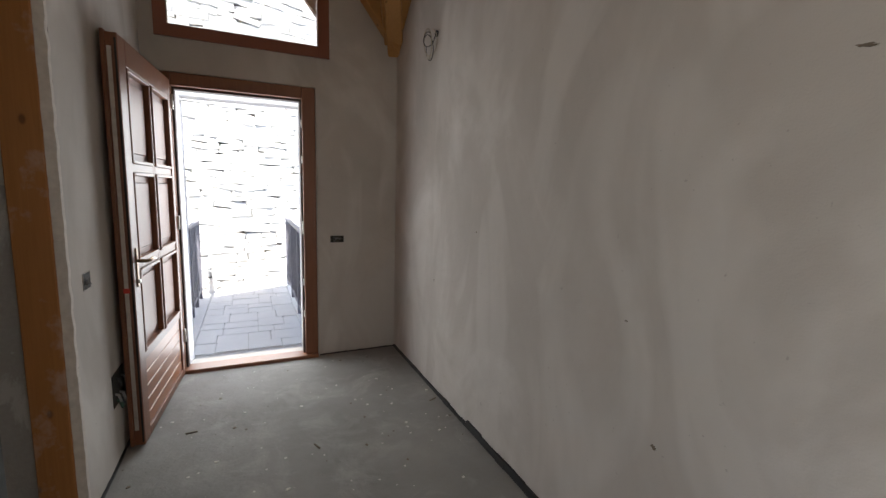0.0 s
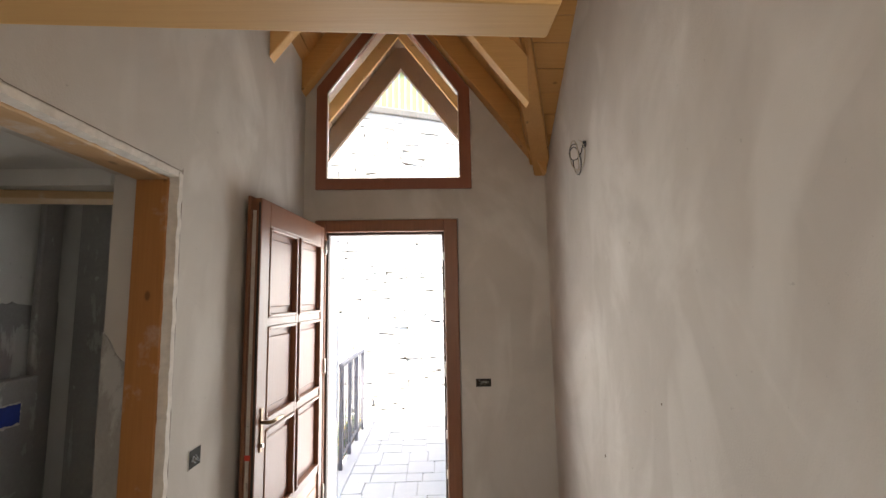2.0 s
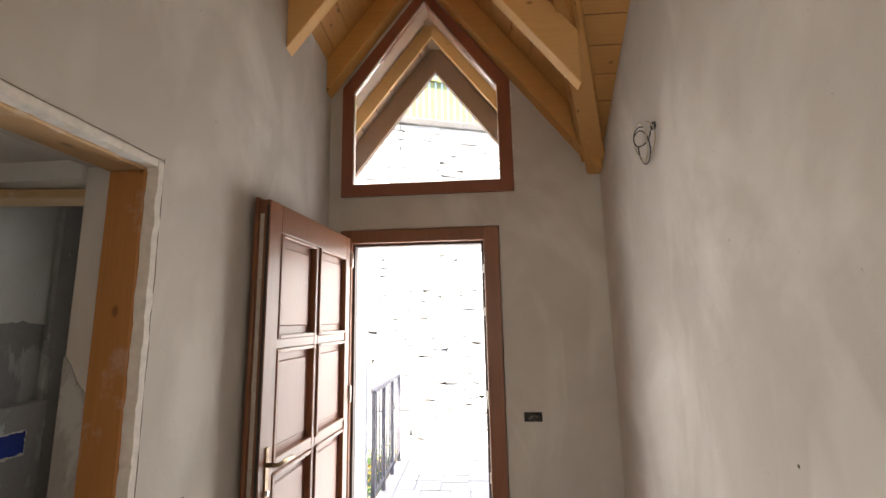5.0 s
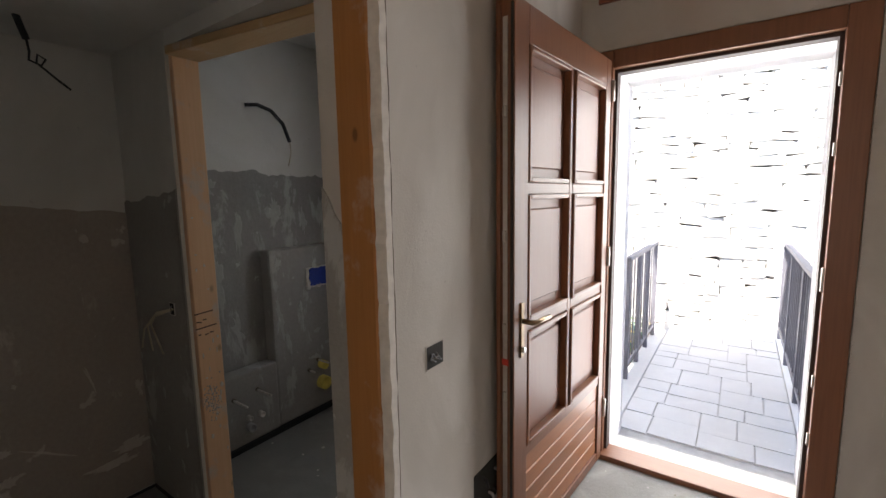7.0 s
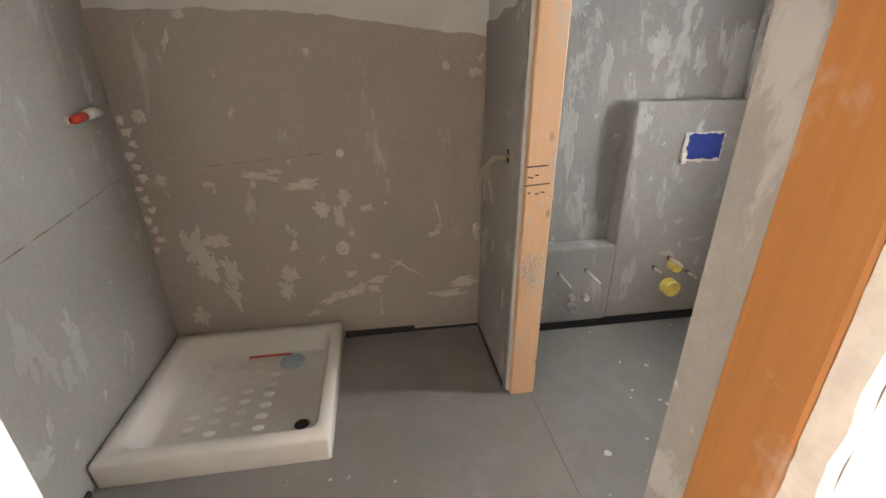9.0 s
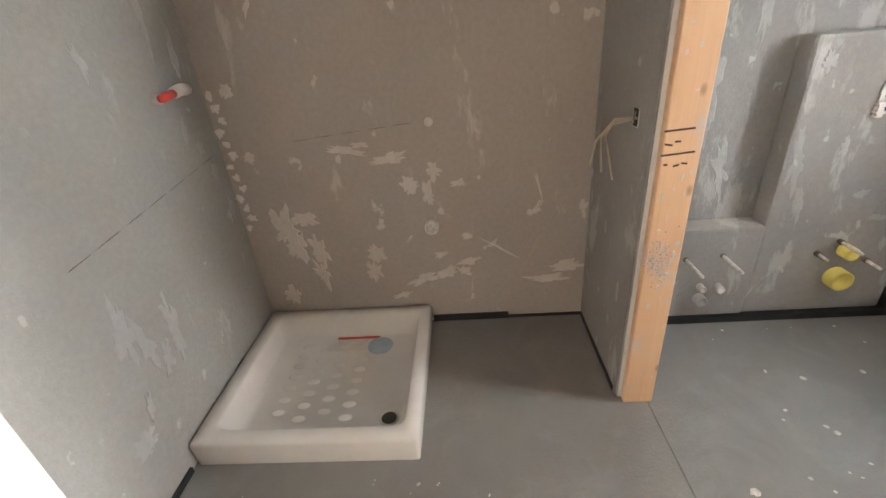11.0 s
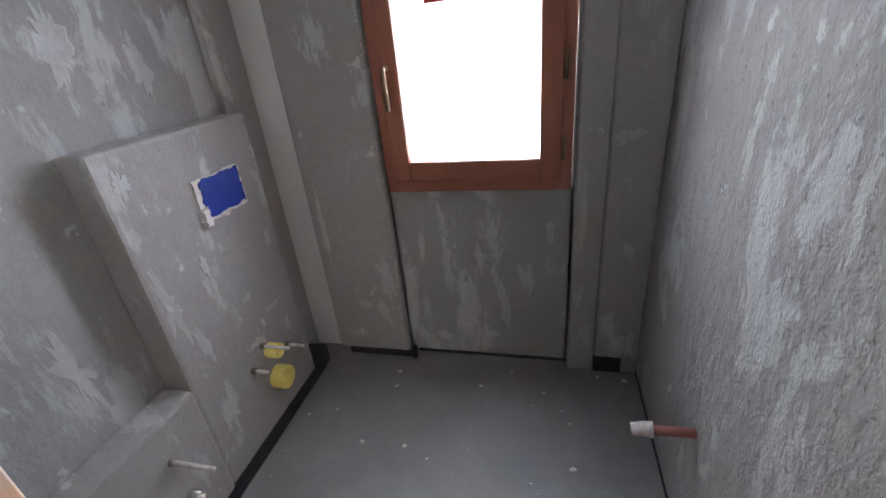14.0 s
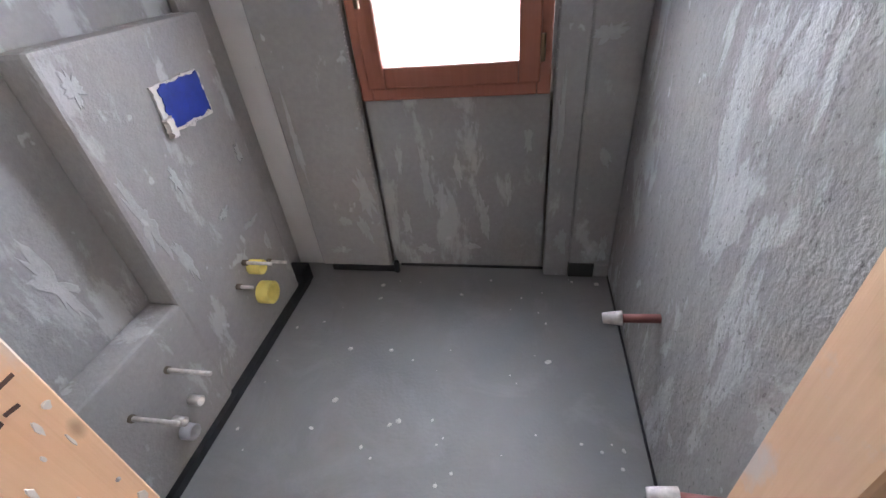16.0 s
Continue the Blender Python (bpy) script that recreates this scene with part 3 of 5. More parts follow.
# ---------- entrance door ----------
df = base("door_1", (0.0, 3.75, 0.0), "brown wooden entrance door, standing open inwards", "door", kind="structure")
fr = boxes((-0.515, -0.435, 3.695, 3.785, 0.0, 2.205), (0.445, 0.545, 3.695, 3.785, 0.0, 2.205), (-0.435, 0.445, 3.695, 3.785, 2.115, 2.205))
part("door_frame", soft(fr, 0.006, 2), DOORWOOD, df, "reddish-brown wooden frame")
part("frame_rebate", boxes((-0.437, -0.42, 3.735, 3.80, 0.0, 2.117), (0.43, 0.447, 3.735, 3.80, 0.0, 2.117), (-0.42, 0.43, 3.735, 3.80, 2.098, 2.117)), plain("rubber_seal", (0.05, 0.03, 0.025), 0.7), df, "dark rubber seal")
part("threshold", soft(boxes((-0.515, 0.545, 3.66, 3.80, -0.004, 0.028)), 0.006, 2), DOORWOODX, df, "dark brown wooden threshold")
for z in (0.35, 0.62, 1.05, 1.1, 1.62, 1.9):
    part("striker_plate", soft(boxes((0.437, 0.446, 3.705, 3.728, z, z + 0.055)), 0.002, 1), M_ZINC, df, "small zinc striker plate")

leaf = base("door_leaf", (-0.445, 3.675, 0.0), "brown panelled wooden door leaf standing open", "door")
LW, LT = 0.975, 0.068
S0, S1 = 0.062, LW - 0.105            # inner edges of the hinge stile and the lock stile
um0, um1 = 0.452, 0.490
rows_z = [(0.50, 0.965), (1.01, 1.485), (1.53, 2.01)]
B = boxes((0, S0, 0, LT, 0.012, 2.145), (S1, LW, 0, LT, 0.012, 2.145), (S0, S1, 0, LT, 2.01, 2.145), (S0, S1, 0, LT, 0.012, 0.06),
          (um0, um1, 0.006, LT - 0.008, 0.50, 2.01), (S0, um0, 0.006, LT - 0.008, 0.965, 1.01), (um1, S1, 0.006, LT - 0.008, 0.965, 1.01),
          (S0, um0, 0.006, LT - 0.008, 1.485, 1.53), (um1, S1, 0.006, LT - 0.008, 1.485, 1.53), (S0, S1, 0.004, LT - 0.004, 0.455, 0.50),
          (LW, LW + 0.012, 0.050, LT, 0.012, 2.155), (0.0, LW, 0.050, LT, 2.1452, 2.155))
leaf_parts = [part("leaf_frame", soft(B, 0.005, 2), DOORWOOD, None)]
for z0, z1 in rows_z:
    for a, b in ((S0, um0), (um1, S1)):
        leaf_parts.append(part("panel", boxes((a - 0.004, b + 0.004, 0.028, LT - 0.022, z0 - 0.004, z1 + 0.004)), PANELWOOD, None))
        leaf_parts.append(part("raised_field", soft(boxes((a + 0.055, b - 0.055, 0.020, LT - 0.016, z0 + 0.055, z1 - 0.055)), 0.005, 1), PANELWOOD, None))
        bm = boxes((a, a + 0.018, -0.004, 0.030, z0, z1), (b - 0.018, b, -0.004, 0.030, z0, z1), (a + 0.018, b - 0.018, -0.004, 0.030, z0, z0 + 0.018), (a + 0.018, b - 0.018, -0.004, 0.030, z1 - 0.018, z1))
        leaf_parts.append(part("bead", soft(bm, 0.006, 2), DOORWOOD, None))
for i in range(5):
    z = 0.06 + i * 0.079
    leaf_parts.append(part("kick_board", soft(boxes((S0, S1, 0.010, LT - 0.010, z + 0.0015, z + 0.0775)), 0.004, 1), KICKWOOD, None))
leaf_parts.append(part("lock_strip", boxes((LW, LW + 0.003, 0.026, 0.044, 0.1, 2.08)), M_ZINC, None, "zinc multi-point lock strip"))
for z in (0.3, 0.72, 0.98, 1.32, 1.75):
    leaf_parts.append(part("lock_bolt", soft(boxes((LW + 0.002, LW + 0.012, 0.028, 0.042, z, z + 0.04)), 0.003, 1), M_ZINC, None, "zinc lock bolt"))
leaf_parts.append(part("seal", boxes((LW - 0.002, LW + 0.006, 0.004, 0.012, 0.03, 2.12)), M_HOLESHADE_SEAL, None, "dark rubber seal"))
leaf_parts.append(part("red_tag", boxes((LW + 0.0025, LW + 0.0045, 0.020, 0.048, 0.86, 0.885)), M_RED, None, "small red sticker"))
leaf_parts.append(part("handle_plate", soft(boxes((LW - 0.069, LW - 0.044, -0.006, 0.001, 0.88, 1.09)), 0.004, 2), M_BRASS, None, "bronze escutcheon plate"))
hb = tube(bmesh.new(), [(LW - 0.057, 0.0, 1.02), (LW - 0.057, -0.045, 1.02), (LW - 0.075, -0.055, 1.02), (LW - 0.12, -0.055, 1.022), (LW - 0.19, -0.05, 1.015)], 0.0095, 10)
leaf_parts.append(part("lever_handle", hb, M_BRASS, None, "bronze lever handle", True))
leaf_parts.append(part("key_cylinder", tube(bmesh.new(), [(LW - 0.057, 0.0, 0.91), (LW - 0.057, -0.014, 0.91)], 0.011, 12), M_STEEL, None, "steel lock cylinder", True))
ang = Matrix.Translation((-0.435, 3.668, 0.0)) @ Matrix.Rotation(radians(-94.5), 4, "Z") @ Matrix.Diagonal((1, -1, 1, 1))
for o in leaf_parts:
    o.data.transform(ang)
    o.data.flip_normals()
    o.parent = leaf
    o.matrix_parent_inverse = Matrix.Translation(leaf.location).inverted()
for z in (0.25, 1.1, 1.95):
    part("hinge", tube(bmesh.new(), [(-0.428, 3.682, z), (-0.428, 3.682, z + 0.1)], 0.009, 10), M_ZINC, leaf, "zinc hinge", True)

# pentagon window over the door
w1 = base("window_1", (XA, 3.74, 2.44), "brown wooden pentagonal gable window", "window", kind="structure")
outer = [(-0.515, 2.44), (0.66, 2.44), (0.66, 3.24), (0.07, 4.005), (-0.515, 3.24)]
inner = [(-0.436, 2.522), (0.574, 2.522), (0.574, 3.205), (0.07, 3.90), (-0.436, 3.205)]
bm = bmesh.new()
for i in range(5):
    j = (i + 1) % 5
    prism(bm, [outer[i], outer[j], inner[j], inner[i]], 3.69, 3.765)
bmesh.ops.remove_doubles(bm, verts=bm.verts, dist=1e-5)
part("window_frame", bm, WINWOOD, w1, "brown window frame")
bm = bmesh.new()
inn2 = [(-0.43, 2.528), (0.568, 2.528), (0.568, 3.203), (0.07, 3.892), (-0.43, 3.203)]
for i in range(5):
    j = (i + 1) % 5
    prism(bm, [inner[i], inner[j], inn2[j], inn2[i]], 3.702, 3.712)
part("glazing_bead", bm, M_ZINC, w1, "pale glazing seal")
bm = bmesh.new()
prism(bm, [(-0.43, 2.53), (0.568, 2.53), (0.568, 3.203), (0.07, 3.892), (-0.43, 3.203)], 3.725, 3.735)
pane_bm = bm
for (xa, za), (xb, zb) in (((-0.5145, 3.245), (0.07, 4.015)), ((0.6595, 3.245), (0.07, 4.015))):
    bm = bmesh.new()
    prism(bm, [(xa, za), (xb, zb), (xb, zb - 0.03), (xa, za - 0.03)], 3.768, 3.984)
    part("reveal_lining", bm, DARKWOOD, w1, "weathered brown reveal board")
g = part("pane", pane_bm, M_GLASS, w1, "clear glass")
g.visible_shadow = False
for z in (2.5, 2.68, 3.05):
    part("fixing_clip", boxes((0.661, 0.672, 3.69, 3.708, z, z + 0.14 - 0.02 * (z > 2.6))), M_CRUMB, w1, "pale fixing clip")

# ---------- bathroom window ----------
w2 = base("window_2", (-1.39, 3.53, 0.84), "red-brown wooden window with satin glass", "window", kind="structure")
X0, X1, Z0, Z1, YA, YC = -1.722, -1.063, 0.84, 2.02, 3.515, 3.575
part("window_frame", soft(boxes((X0, X0 + 0.045, YA, YC, Z0, Z1), (X1 - 0.045, X1, YA, YC, Z0, Z1), (X0 + 0.045, X1 - 0.045, YA, YC, Z0, Z0 + 0.05), (X0 + 0.045, X1 - 0.045, YA, YC, Z1 - 0.05, Z1)), 0.005, 2), WINWOOD, w2, "red-brown outer frame")
sash = part("sash", soft(boxes((X0 + 0.035, X0 + 0.10, YA - 0.018, YA + 0.04, Z0 + 0.042, Z1 - 0.04), (X1 - 0.105, X1 - 0.035, YA - 0.018, YA + 0.04, Z0 + 0.042, Z1 - 0.04), (X0 + 0.10, X1 - 0.105, YA - 0.018, YA + 0.04, Z0 + 0.042, Z0 + 0.115), (X0 + 0.10, X1 - 0.105, YA - 0.018, YA + 0.04, Z1 - 0.115, Z1 - 0.04)), 0.007, 2), WINWOOD, w2, "red-brown sash")
g = part("pane", boxes((X0 + 0.095, X1 - 0.10, YA + 0.008, YA + 0.016, Z0 + 0.11, Z1 - 0.11)), M_FROST, sash, "satin glass pane")
g.visible_shadow = False
part("handle", soft(tube(bmesh.new(), [(X0 + 0.062, YA - 0.018, 1.27), (X0 + 0.062, YA - 0.055, 1.27), (X0 + 0.062, YA - 0.058, 1.24), (X0 + 0.062, YA - 0.056, 1.14)], 0.009, 10), 0.001, 1), M_BRASS, sash, "pale metal handle", True)
part("sticker", boxes((-1.52, -1.43, YA + 0.004, YA + 0.0075, 1.44, 1.56)), M_RED, sash, "red and blue glass sticker")
part("sticker_band", boxes((-1.55, -1.44, YA + 0.001, YA + 0.0035, 1.52, 1.56)), M_BLUE, sash, "blue sticker band")
for z in (0.95, 1.2):
    part("hinge", tube(bmesh.new(), [(X1 - 0.03, YA - 0.02, z), (X1 - 0.03, YA - 0.02, z + 0.08)], 0.008, 8), M_BRASS, w2, "hinge", True)

# ---------- doorway linings ----------
d2 = base("door_2", (-0.68, 1.64, 0.0), "rough opening lined with stained fir boards", "doorway", kind="structure")
XJ = XL - 0.030
part("jamb_board", soft(boxes((-0.756, XJ, YO1 - 0.028, YO1 + 0.004, 0.0, ZO)), 0.004, 1), JAMB, d2, "orange fir jamb board with knots")
part("jamb_board", soft(boxes((-0.756, XJ, YO0 - 0.004, YO0 + 0.028, 0.0, ZO)), 0.004, 1), JAMB, d2)
part("head_board", soft(boxes((-0.756, XJ, YO0 + 0.028, YO1 - 0.028, ZO - 0.03, ZO + 0.004)), 0.004, 1), HEADWOOD, d2, "plaster-smeared fir head board")


def plaster_lip(upright, fixed, sign, a, b, seed):
    """A lumpy lip of raw plaster between a lining board and the hall wall."""
    bm = bmesh.new()
    n = int((b - a) / 0.02)
    rings = []
    for i in range(n + 1):
        u = a + (b - a) * i / n
        w = 0.022 + 0.005 * noise.noise((u * 11, seed, 0)) + 0.004 * noise.noise((u * 37, seed, 2))
        d = 0.003 + 0.004 * noise.noise((u * 17, seed, 5))
        q = [(XJ - 0.004, 0.006), (XJ + 0.001, -w), (XL + 0.001 + d, -w + 0.004), (XL + 0.002 + d, 0.004), (XL - 0.003, 0.007)]
        rings.append([bm.verts.new((x, fixed + sign * o, u) if upright else (x, u, fixed + sign * o)) for x, o in q])
    for p, q in zip(rings, rings[1:]):
        for k in range(5):
            bm.faces.new((p[k], p[(k + 1) % 5], q[(k + 1) % 5], q[k]))
    part("plaster_lip", bm, M_LIP, d2, "pale lumpy raw plaster lip")


plaster_lip(True, YO1, 1, 0.0, ZO, 1.0)
plaster_lip(True, YO0, -1, 0.0, ZO, 2.0)
plaster_lip(False, ZO, 1, YO0 + 0.02, YO1 - 0.02, 3.0)
bm = bmesh.new()
for k in range(52):
    u = k * 0.041
    w, o = 0.0016 + 0.0022 * abs(noise.noise((u * 23, 4, 4))), 0.010 + 0.004 * noise.noise((u * 9, 1, 6))
    box(bm, XL - 0.002, XL + 0.0012, YO1 + o, YO1 + o + w, u, u + 0.0415)
    if u < YO1 - YO0:
        box(bm, XL - 0.002, XL + 0.0012, YO0 + u, YO0 + u + 0.0415, ZO + o, ZO + o + w)
part("open_crack", bm, M_DIRT, d2, "dark crack beside the plaster lip")
d3 = base("door_3", (-1.3, 2.18, ZB), "rough inner doorway lined with fir boards", "doorway", kind="structure")
post = part("jamb_post", soft(boxes((XI0 - 0.029, XI0, YP0 + 0.012, YP1 + 0.006, ZB, ZI + 0.03)), 0.003, 1), POST, d3, "pale fir jamb with pencil marks")
part("jamb_post", soft(boxes((XI1, XI1 + 0.032, YP1 - 0.01, YP1 + 0.10, ZB, ZI + 0.03)), 0.003, 1), POST, d3)
bm = bmesh.new()
prism(bm, [(XI0, YP0 - 0.012), (XI1, YP1 - 0.01), (XI1, YP1 + 0.10), (XI0, YP1 + 0.01)], ZI, ZI + 0.032, 2)
part("head_board", soft(bm, 0.003, 1), LINTELWOOD, d3, "pale fir head board")
# handwriting on the jamb
for y0, y1, z, s in ((2.14, 2.215, 1.018, 0.004), (2.145, 2.165, 0.985, -0.004), (2.17, 2.185, 0.99, 0.0), (2.14, 2.225, 0.955, 0.006), (2.15, 2.16, 0.93, 0.0), (2.175, 2.19, 0.925, 0.003), (2.195, 2.21, 0.932, -0.002)):
    bm = bmesh.new()
    prism(bm, [(y0, z), (y1, z + s), (y1, z + s + 0.005), (y0, z + 0.005)], XI0 - 0.001, XI0 + 0.0012, 0)
    part("pencil_mark", bm, M_INK, d3, "dark pencil stroke")


rng = random.Random(77)
for k in range(26):
    y, z = rng.uniform(2.15, 2.232), rng.choice((rng.uniform(0.50, 0.92), rng.uniform(0.10, 1.6)))
    bm = tube(bmesh.new(), [(XI0 - 0.001, y, z), (XI0 + 0.0012 + 0.002 * rng.random(), y, z)], 1.0, 9)
    hw, hh = rng.uniform(0.0015, 0.006), rng.uniform(0.002, 0.014)
    for v in bm.verts:
        v.co.y = y + (v.co.y - y) * hw * rng.uniform(0.6, 1.2)
        v.co.z = z + (v.co.z - z) * hh * rng.uniform(0.6, 1.2)
    part("plaster_splash", bm, M_LIP, d3, "pale dried plaster splash")
bm = bmesh.new()
for k in range(160):
    c = Vector((XI0 + 0.0005, 2.185 + rng.gauss(0, 0.018), 0.64 + rng.gauss(0, 0.035)))
    q = bmesh.ops.create_icosphere(bm, subdivisions=1, radius=rng.uniform(0.0012, 0.004))["verts"]
    bmesh.ops.translate(bm, verts=q, vec=c)
tagged(part("mortar_crust", bm, M_PIPEGREY, d3, "grey crust of dried mortar"), kind="stuff")


# crumbling plaster edges round the openings
def crumb_edge(name, pts, width, out, seed, label, n=70):
    """Bits of broken plaster along an edge; out: a small offset along the wall's normal."""
    rng = random.Random(seed)
    bm = bmesh.new()
    for a, b in zip(pts, pts[1:]):
        a, b = Vector(a), Vector(b)
        k = max(4, int(3.0 * n * (b - a).length))
        for i in range(k):
            p = a.lerp(b, (i + rng.random()) / k) + Vector([rng.uniform(-1, 1) * w for w in width])
            r = rng.uniform(0.0006, 0.0022)
            q = bmesh.ops.create_icosphere(bm, subdivisions=1, radius=r)["verts"]
            bmesh.ops.scale(bm, verts=q, vec=(0.5 + 0.3 * rng.random(), 1.0 + 0.8 * rng.random(), 1.2 + 1.8 * rng.random()))
            bmesh.ops.rotate(bm, verts=q, matrix=Euler((rng.random() * 3, rng.random() * 3, rng.random() * 3)).to_matrix())
            bmesh.ops.translate(bm, verts=q, vec=p + Vector(out))
    ob = part(name, bm, M_CRUMB)
    return tagged(ob, label, "plaster edge", kind="stuff")


crumb_edge("crumbled_plaster", [(XL, YO1, 0.0), (XL, YO1, ZO), (XL, YO0, ZO)], (0.002, 0.005, 0.004), (-0.001, 0, 0), 3, "crumbling plaster edge round the opening", 95)
crumb_edge("crumbled_plaster", [(0.552, YF, 0.0), (0.552, YF, 2.215), (-0.52, YF, 2.215)], (0.004, 0.002, 0.004), (0, 0.0, 0), 5, "rough plaster edge round the door frame", 95)
crumb_edge("crumbled_plaster", [(-0.52, YF, 3.24), (-0.52, YF, 2.436), (0.665, YF, 2.436), (0.665, YF, 3.24)], (0.005, 0.002, 0.005), (0, 0.0, 0), 6, "rough plaster edge round the gable window", 80)
crumb_edge("crumbled_plaster", [(-1.735, YW + 0.004, 0.45), (-1.735, YW + 0.004, 1.9)], (0.005, 0.004, 0.004), (0, 0, 0), 8, "rough plaster edge beside the bathroom window", 60)
crumb_edge("crumbled_plaster", [(-1.05, YW + 0.004, 0.75), (-1.05, YW + 0.004, 1.9)], (0.006, 0.004, 0.004), (0, 0, 0), 9, "rough plaster edge beside the bathroom window", 60)


# trowelled filler and splashes left on the render
def smears(name, axis, plane, out, rows, mat, label, seed):
    """Thin irregular filler patches on a wall; rows: along, up, half-width, half-height, lean in degrees."""
    rng = random.Random(seed)
    bm = bmesh.new()
    for row, (u, z, hw, hh, lean) in enumerate(rows):
        n = 40
        lift = 0.0014 + 0.00012 * row
        ca, sa = math.cos(radians(lean)), math.sin(radians(lean))
        ph = rng.random() * 50
        rim, top = [], []
        for i in range(n):
            a = 2 * math.pi * i / n
            r = 0.72 + 0.55 * noise.noise((math.cos(a) * 1.7 + ph, math.sin(a) * 1.7, seed)) + 0.35 * noise.noise((math.cos(a) * 5 + ph, math.sin(a) * 5, seed + 9)) + rng.uniform(-0.10, 0.10)
            p, q = hw * r * math.cos(a), hh * r * math.sin(a)
            du, dz = p * ca - q * sa, p * sa + q * ca
            for lst, f, h in ((rim, 1.0, 0.0), (top, 0.86, lift)):
                w = plane + out * h
                c = (u + du * f, z + dz * f)
                lst.append(bm.verts.new((w, c[0], c[1]) if axis == 0 else (c[0], w, c[1])))
        bm.faces.new(top)
        for i in range(n):
            m = (i + 1) % n
            bm.faces.new((rim[i], rim[m], top[m], top[i]))
    return tagged(part(name, bm, mat), label, "filler", kind="stuff")


M_SMEAR = render_coat("filler", (0.58, 0.54, 0.49), (0.50, 0.455, 0.41), (0.63, 0.59, 0.55), 0.5, 0.6, 0.4)
M_SMEARCOOL = render_coat("cool_filler", (0.43, 0.43, 0.42), (0.35, 0.345, 0.335), (0.50, 0.51, 0.50), 0.5, 0.6, 0.4)
far_rows = [(1.33, 0.86, 0.10, 0.03, 15), (1.22, 0.92, 0.05, 0.015, 0), (1.50, 0.80, 0.035, 0.05, 20), (1.47, 0.70, 0.03, 0.07, 0), (1.60, 0.74, 0.04, 0.02, 10), (1.22, 0.43, 0.05, 0.06, 10),
            (1.42, 0.30, 0.09, 0.03, 15), (1.62, 0.50, 0.03, 0.022, 0), (1.75, 0.44, 0.12, 0.007, -33), (1.92, 0.70, 0.008, 0.09, 14), (0.93, 0.62, 0.07, 0.05, 0), (0.88, 0.50, 0.06, 0.10, 5),
            (0.96, 0.36, 0.04, 0.09, 20), (0.78, 0.90, 0.03, 0.03, 0), (0.92, 1.42, 0.012, 0.05, -20), (0.98, 1.50, 0.03, 0.02, 0), (1.62, 0.38, 0.06, 0.03, 20), (1.50, 0.42, 0.04, 0.02, 0),
            (2.04, 0.33, 0.09, 0.035, 5), (1.97, 0.27, 0.12, 0.025, 0), (2.10, 0.60, 0.02, 0.06, 0), (0.80, 0.25, 0.05, 0.06, 0), (1.30, 0.22, 0.06, 0.02, 10), (1.68, 0.76, 0.010, 0.012, 0), (0.76, 1.15, 0.03, 0.04, 0), (0.84, 0.58, 0.07, 0.12, 8), (0.97, 0.48, 0.05, 0.11, 12), (1.20, 0.36, 0.05, 0.07, 5), (1.40, 0.74, 0.05, 0.05, 30), (1.52, 0.33, 0.07, 0.035, 25), (1.60, 0.33, 0.05, 0.03, -30), (1.16, 0.90, 0.09, 0.022, -12)]
smears("filler_patches", 0, XB + 0.0068, 1, far_rows, M_SMEAR, "pale filler patches on brown-grey render", 41)
smears("filler_patches", 1, YB + 0.0068, 1, [(-1.95, 1.52, 0.03, 0.10, 10), (-2.02, 1.05, 0.02, 0.06, 10), (-2.08, 0.98, 0.025, 0.03, 0), (-2.12, 0.88, 0.025, 0.04, 10), (-1.45, 0.62, 0.05, 0.13, 8), (-1.55, 0.45, 0.03, 0.08, 15), (-1.35, 0.30, 0.06, 0.05, 0),
                                                 (-1.7, 1.3, 0.02, 0.06, -10), (-2.15, 0.72, 0.02, 0.05, 0), (-1.85, 1.62, 0.12, 0.04, 0), (-1.25, 1.1, 0.05, 0.09, 10), (-1.62, 0.52, 0.035, 0.15, 4), (-1.50, 0.55, 0.03, 0.12, -6), (-1.42, 0.38, 0.018, 0.06, 14), (-2.0, 1.42, 0.02, 0.14, 3), (-2.10, 1.30, 0.02, 0.10, 3)], M_SMEARCOOL, "pale filler patches on grey render", 42)
smears("filler_chips", 0, XB + 0.0069, 1, [(0.69 + 0.012 * (i % 3), 1.14 - 0.045 * i, 0.016 + 0.008 * (i % 2), 0.022, 15 * i) for i in range(13)], M_LIP, "row of white chips down the corner", 51)
smears("filler_chips", 1, YP0 - 0.0069, -1, [(-2.19 + 0.02 * (i % 3), 0.75 - 0.085 * i, 0.012, 0.028 + 0.01 * (i % 2), 8 * i) for i in range(7)] + [(-1.98, 0.62, 0.012, 0.035, 5), (-1.80, 0.45, 0.012, 0.06, 3), (-1.86, 0.30, 0.02, 0.03, 0)], M_SMEARCOOL, "pale chips on the partition render", 54)
smears("scored_line", 0, XB + 0.0069, 1, [(1.0 + 0.1 * i, 0.955 + 0.008 * i, 0.05, 0.0016, 4) for i in range(5)], M_DIRT, "thin scored line on the render", 52)
smears("scored_line", 1, YB + 0.0069, 1, [(-2.1 + 0.11 * i, 0.93 - 0.012 * i, 0.055, 0.0016, -6) for i in range(7)], M_DIRT, "thin scored line on the render", 53)
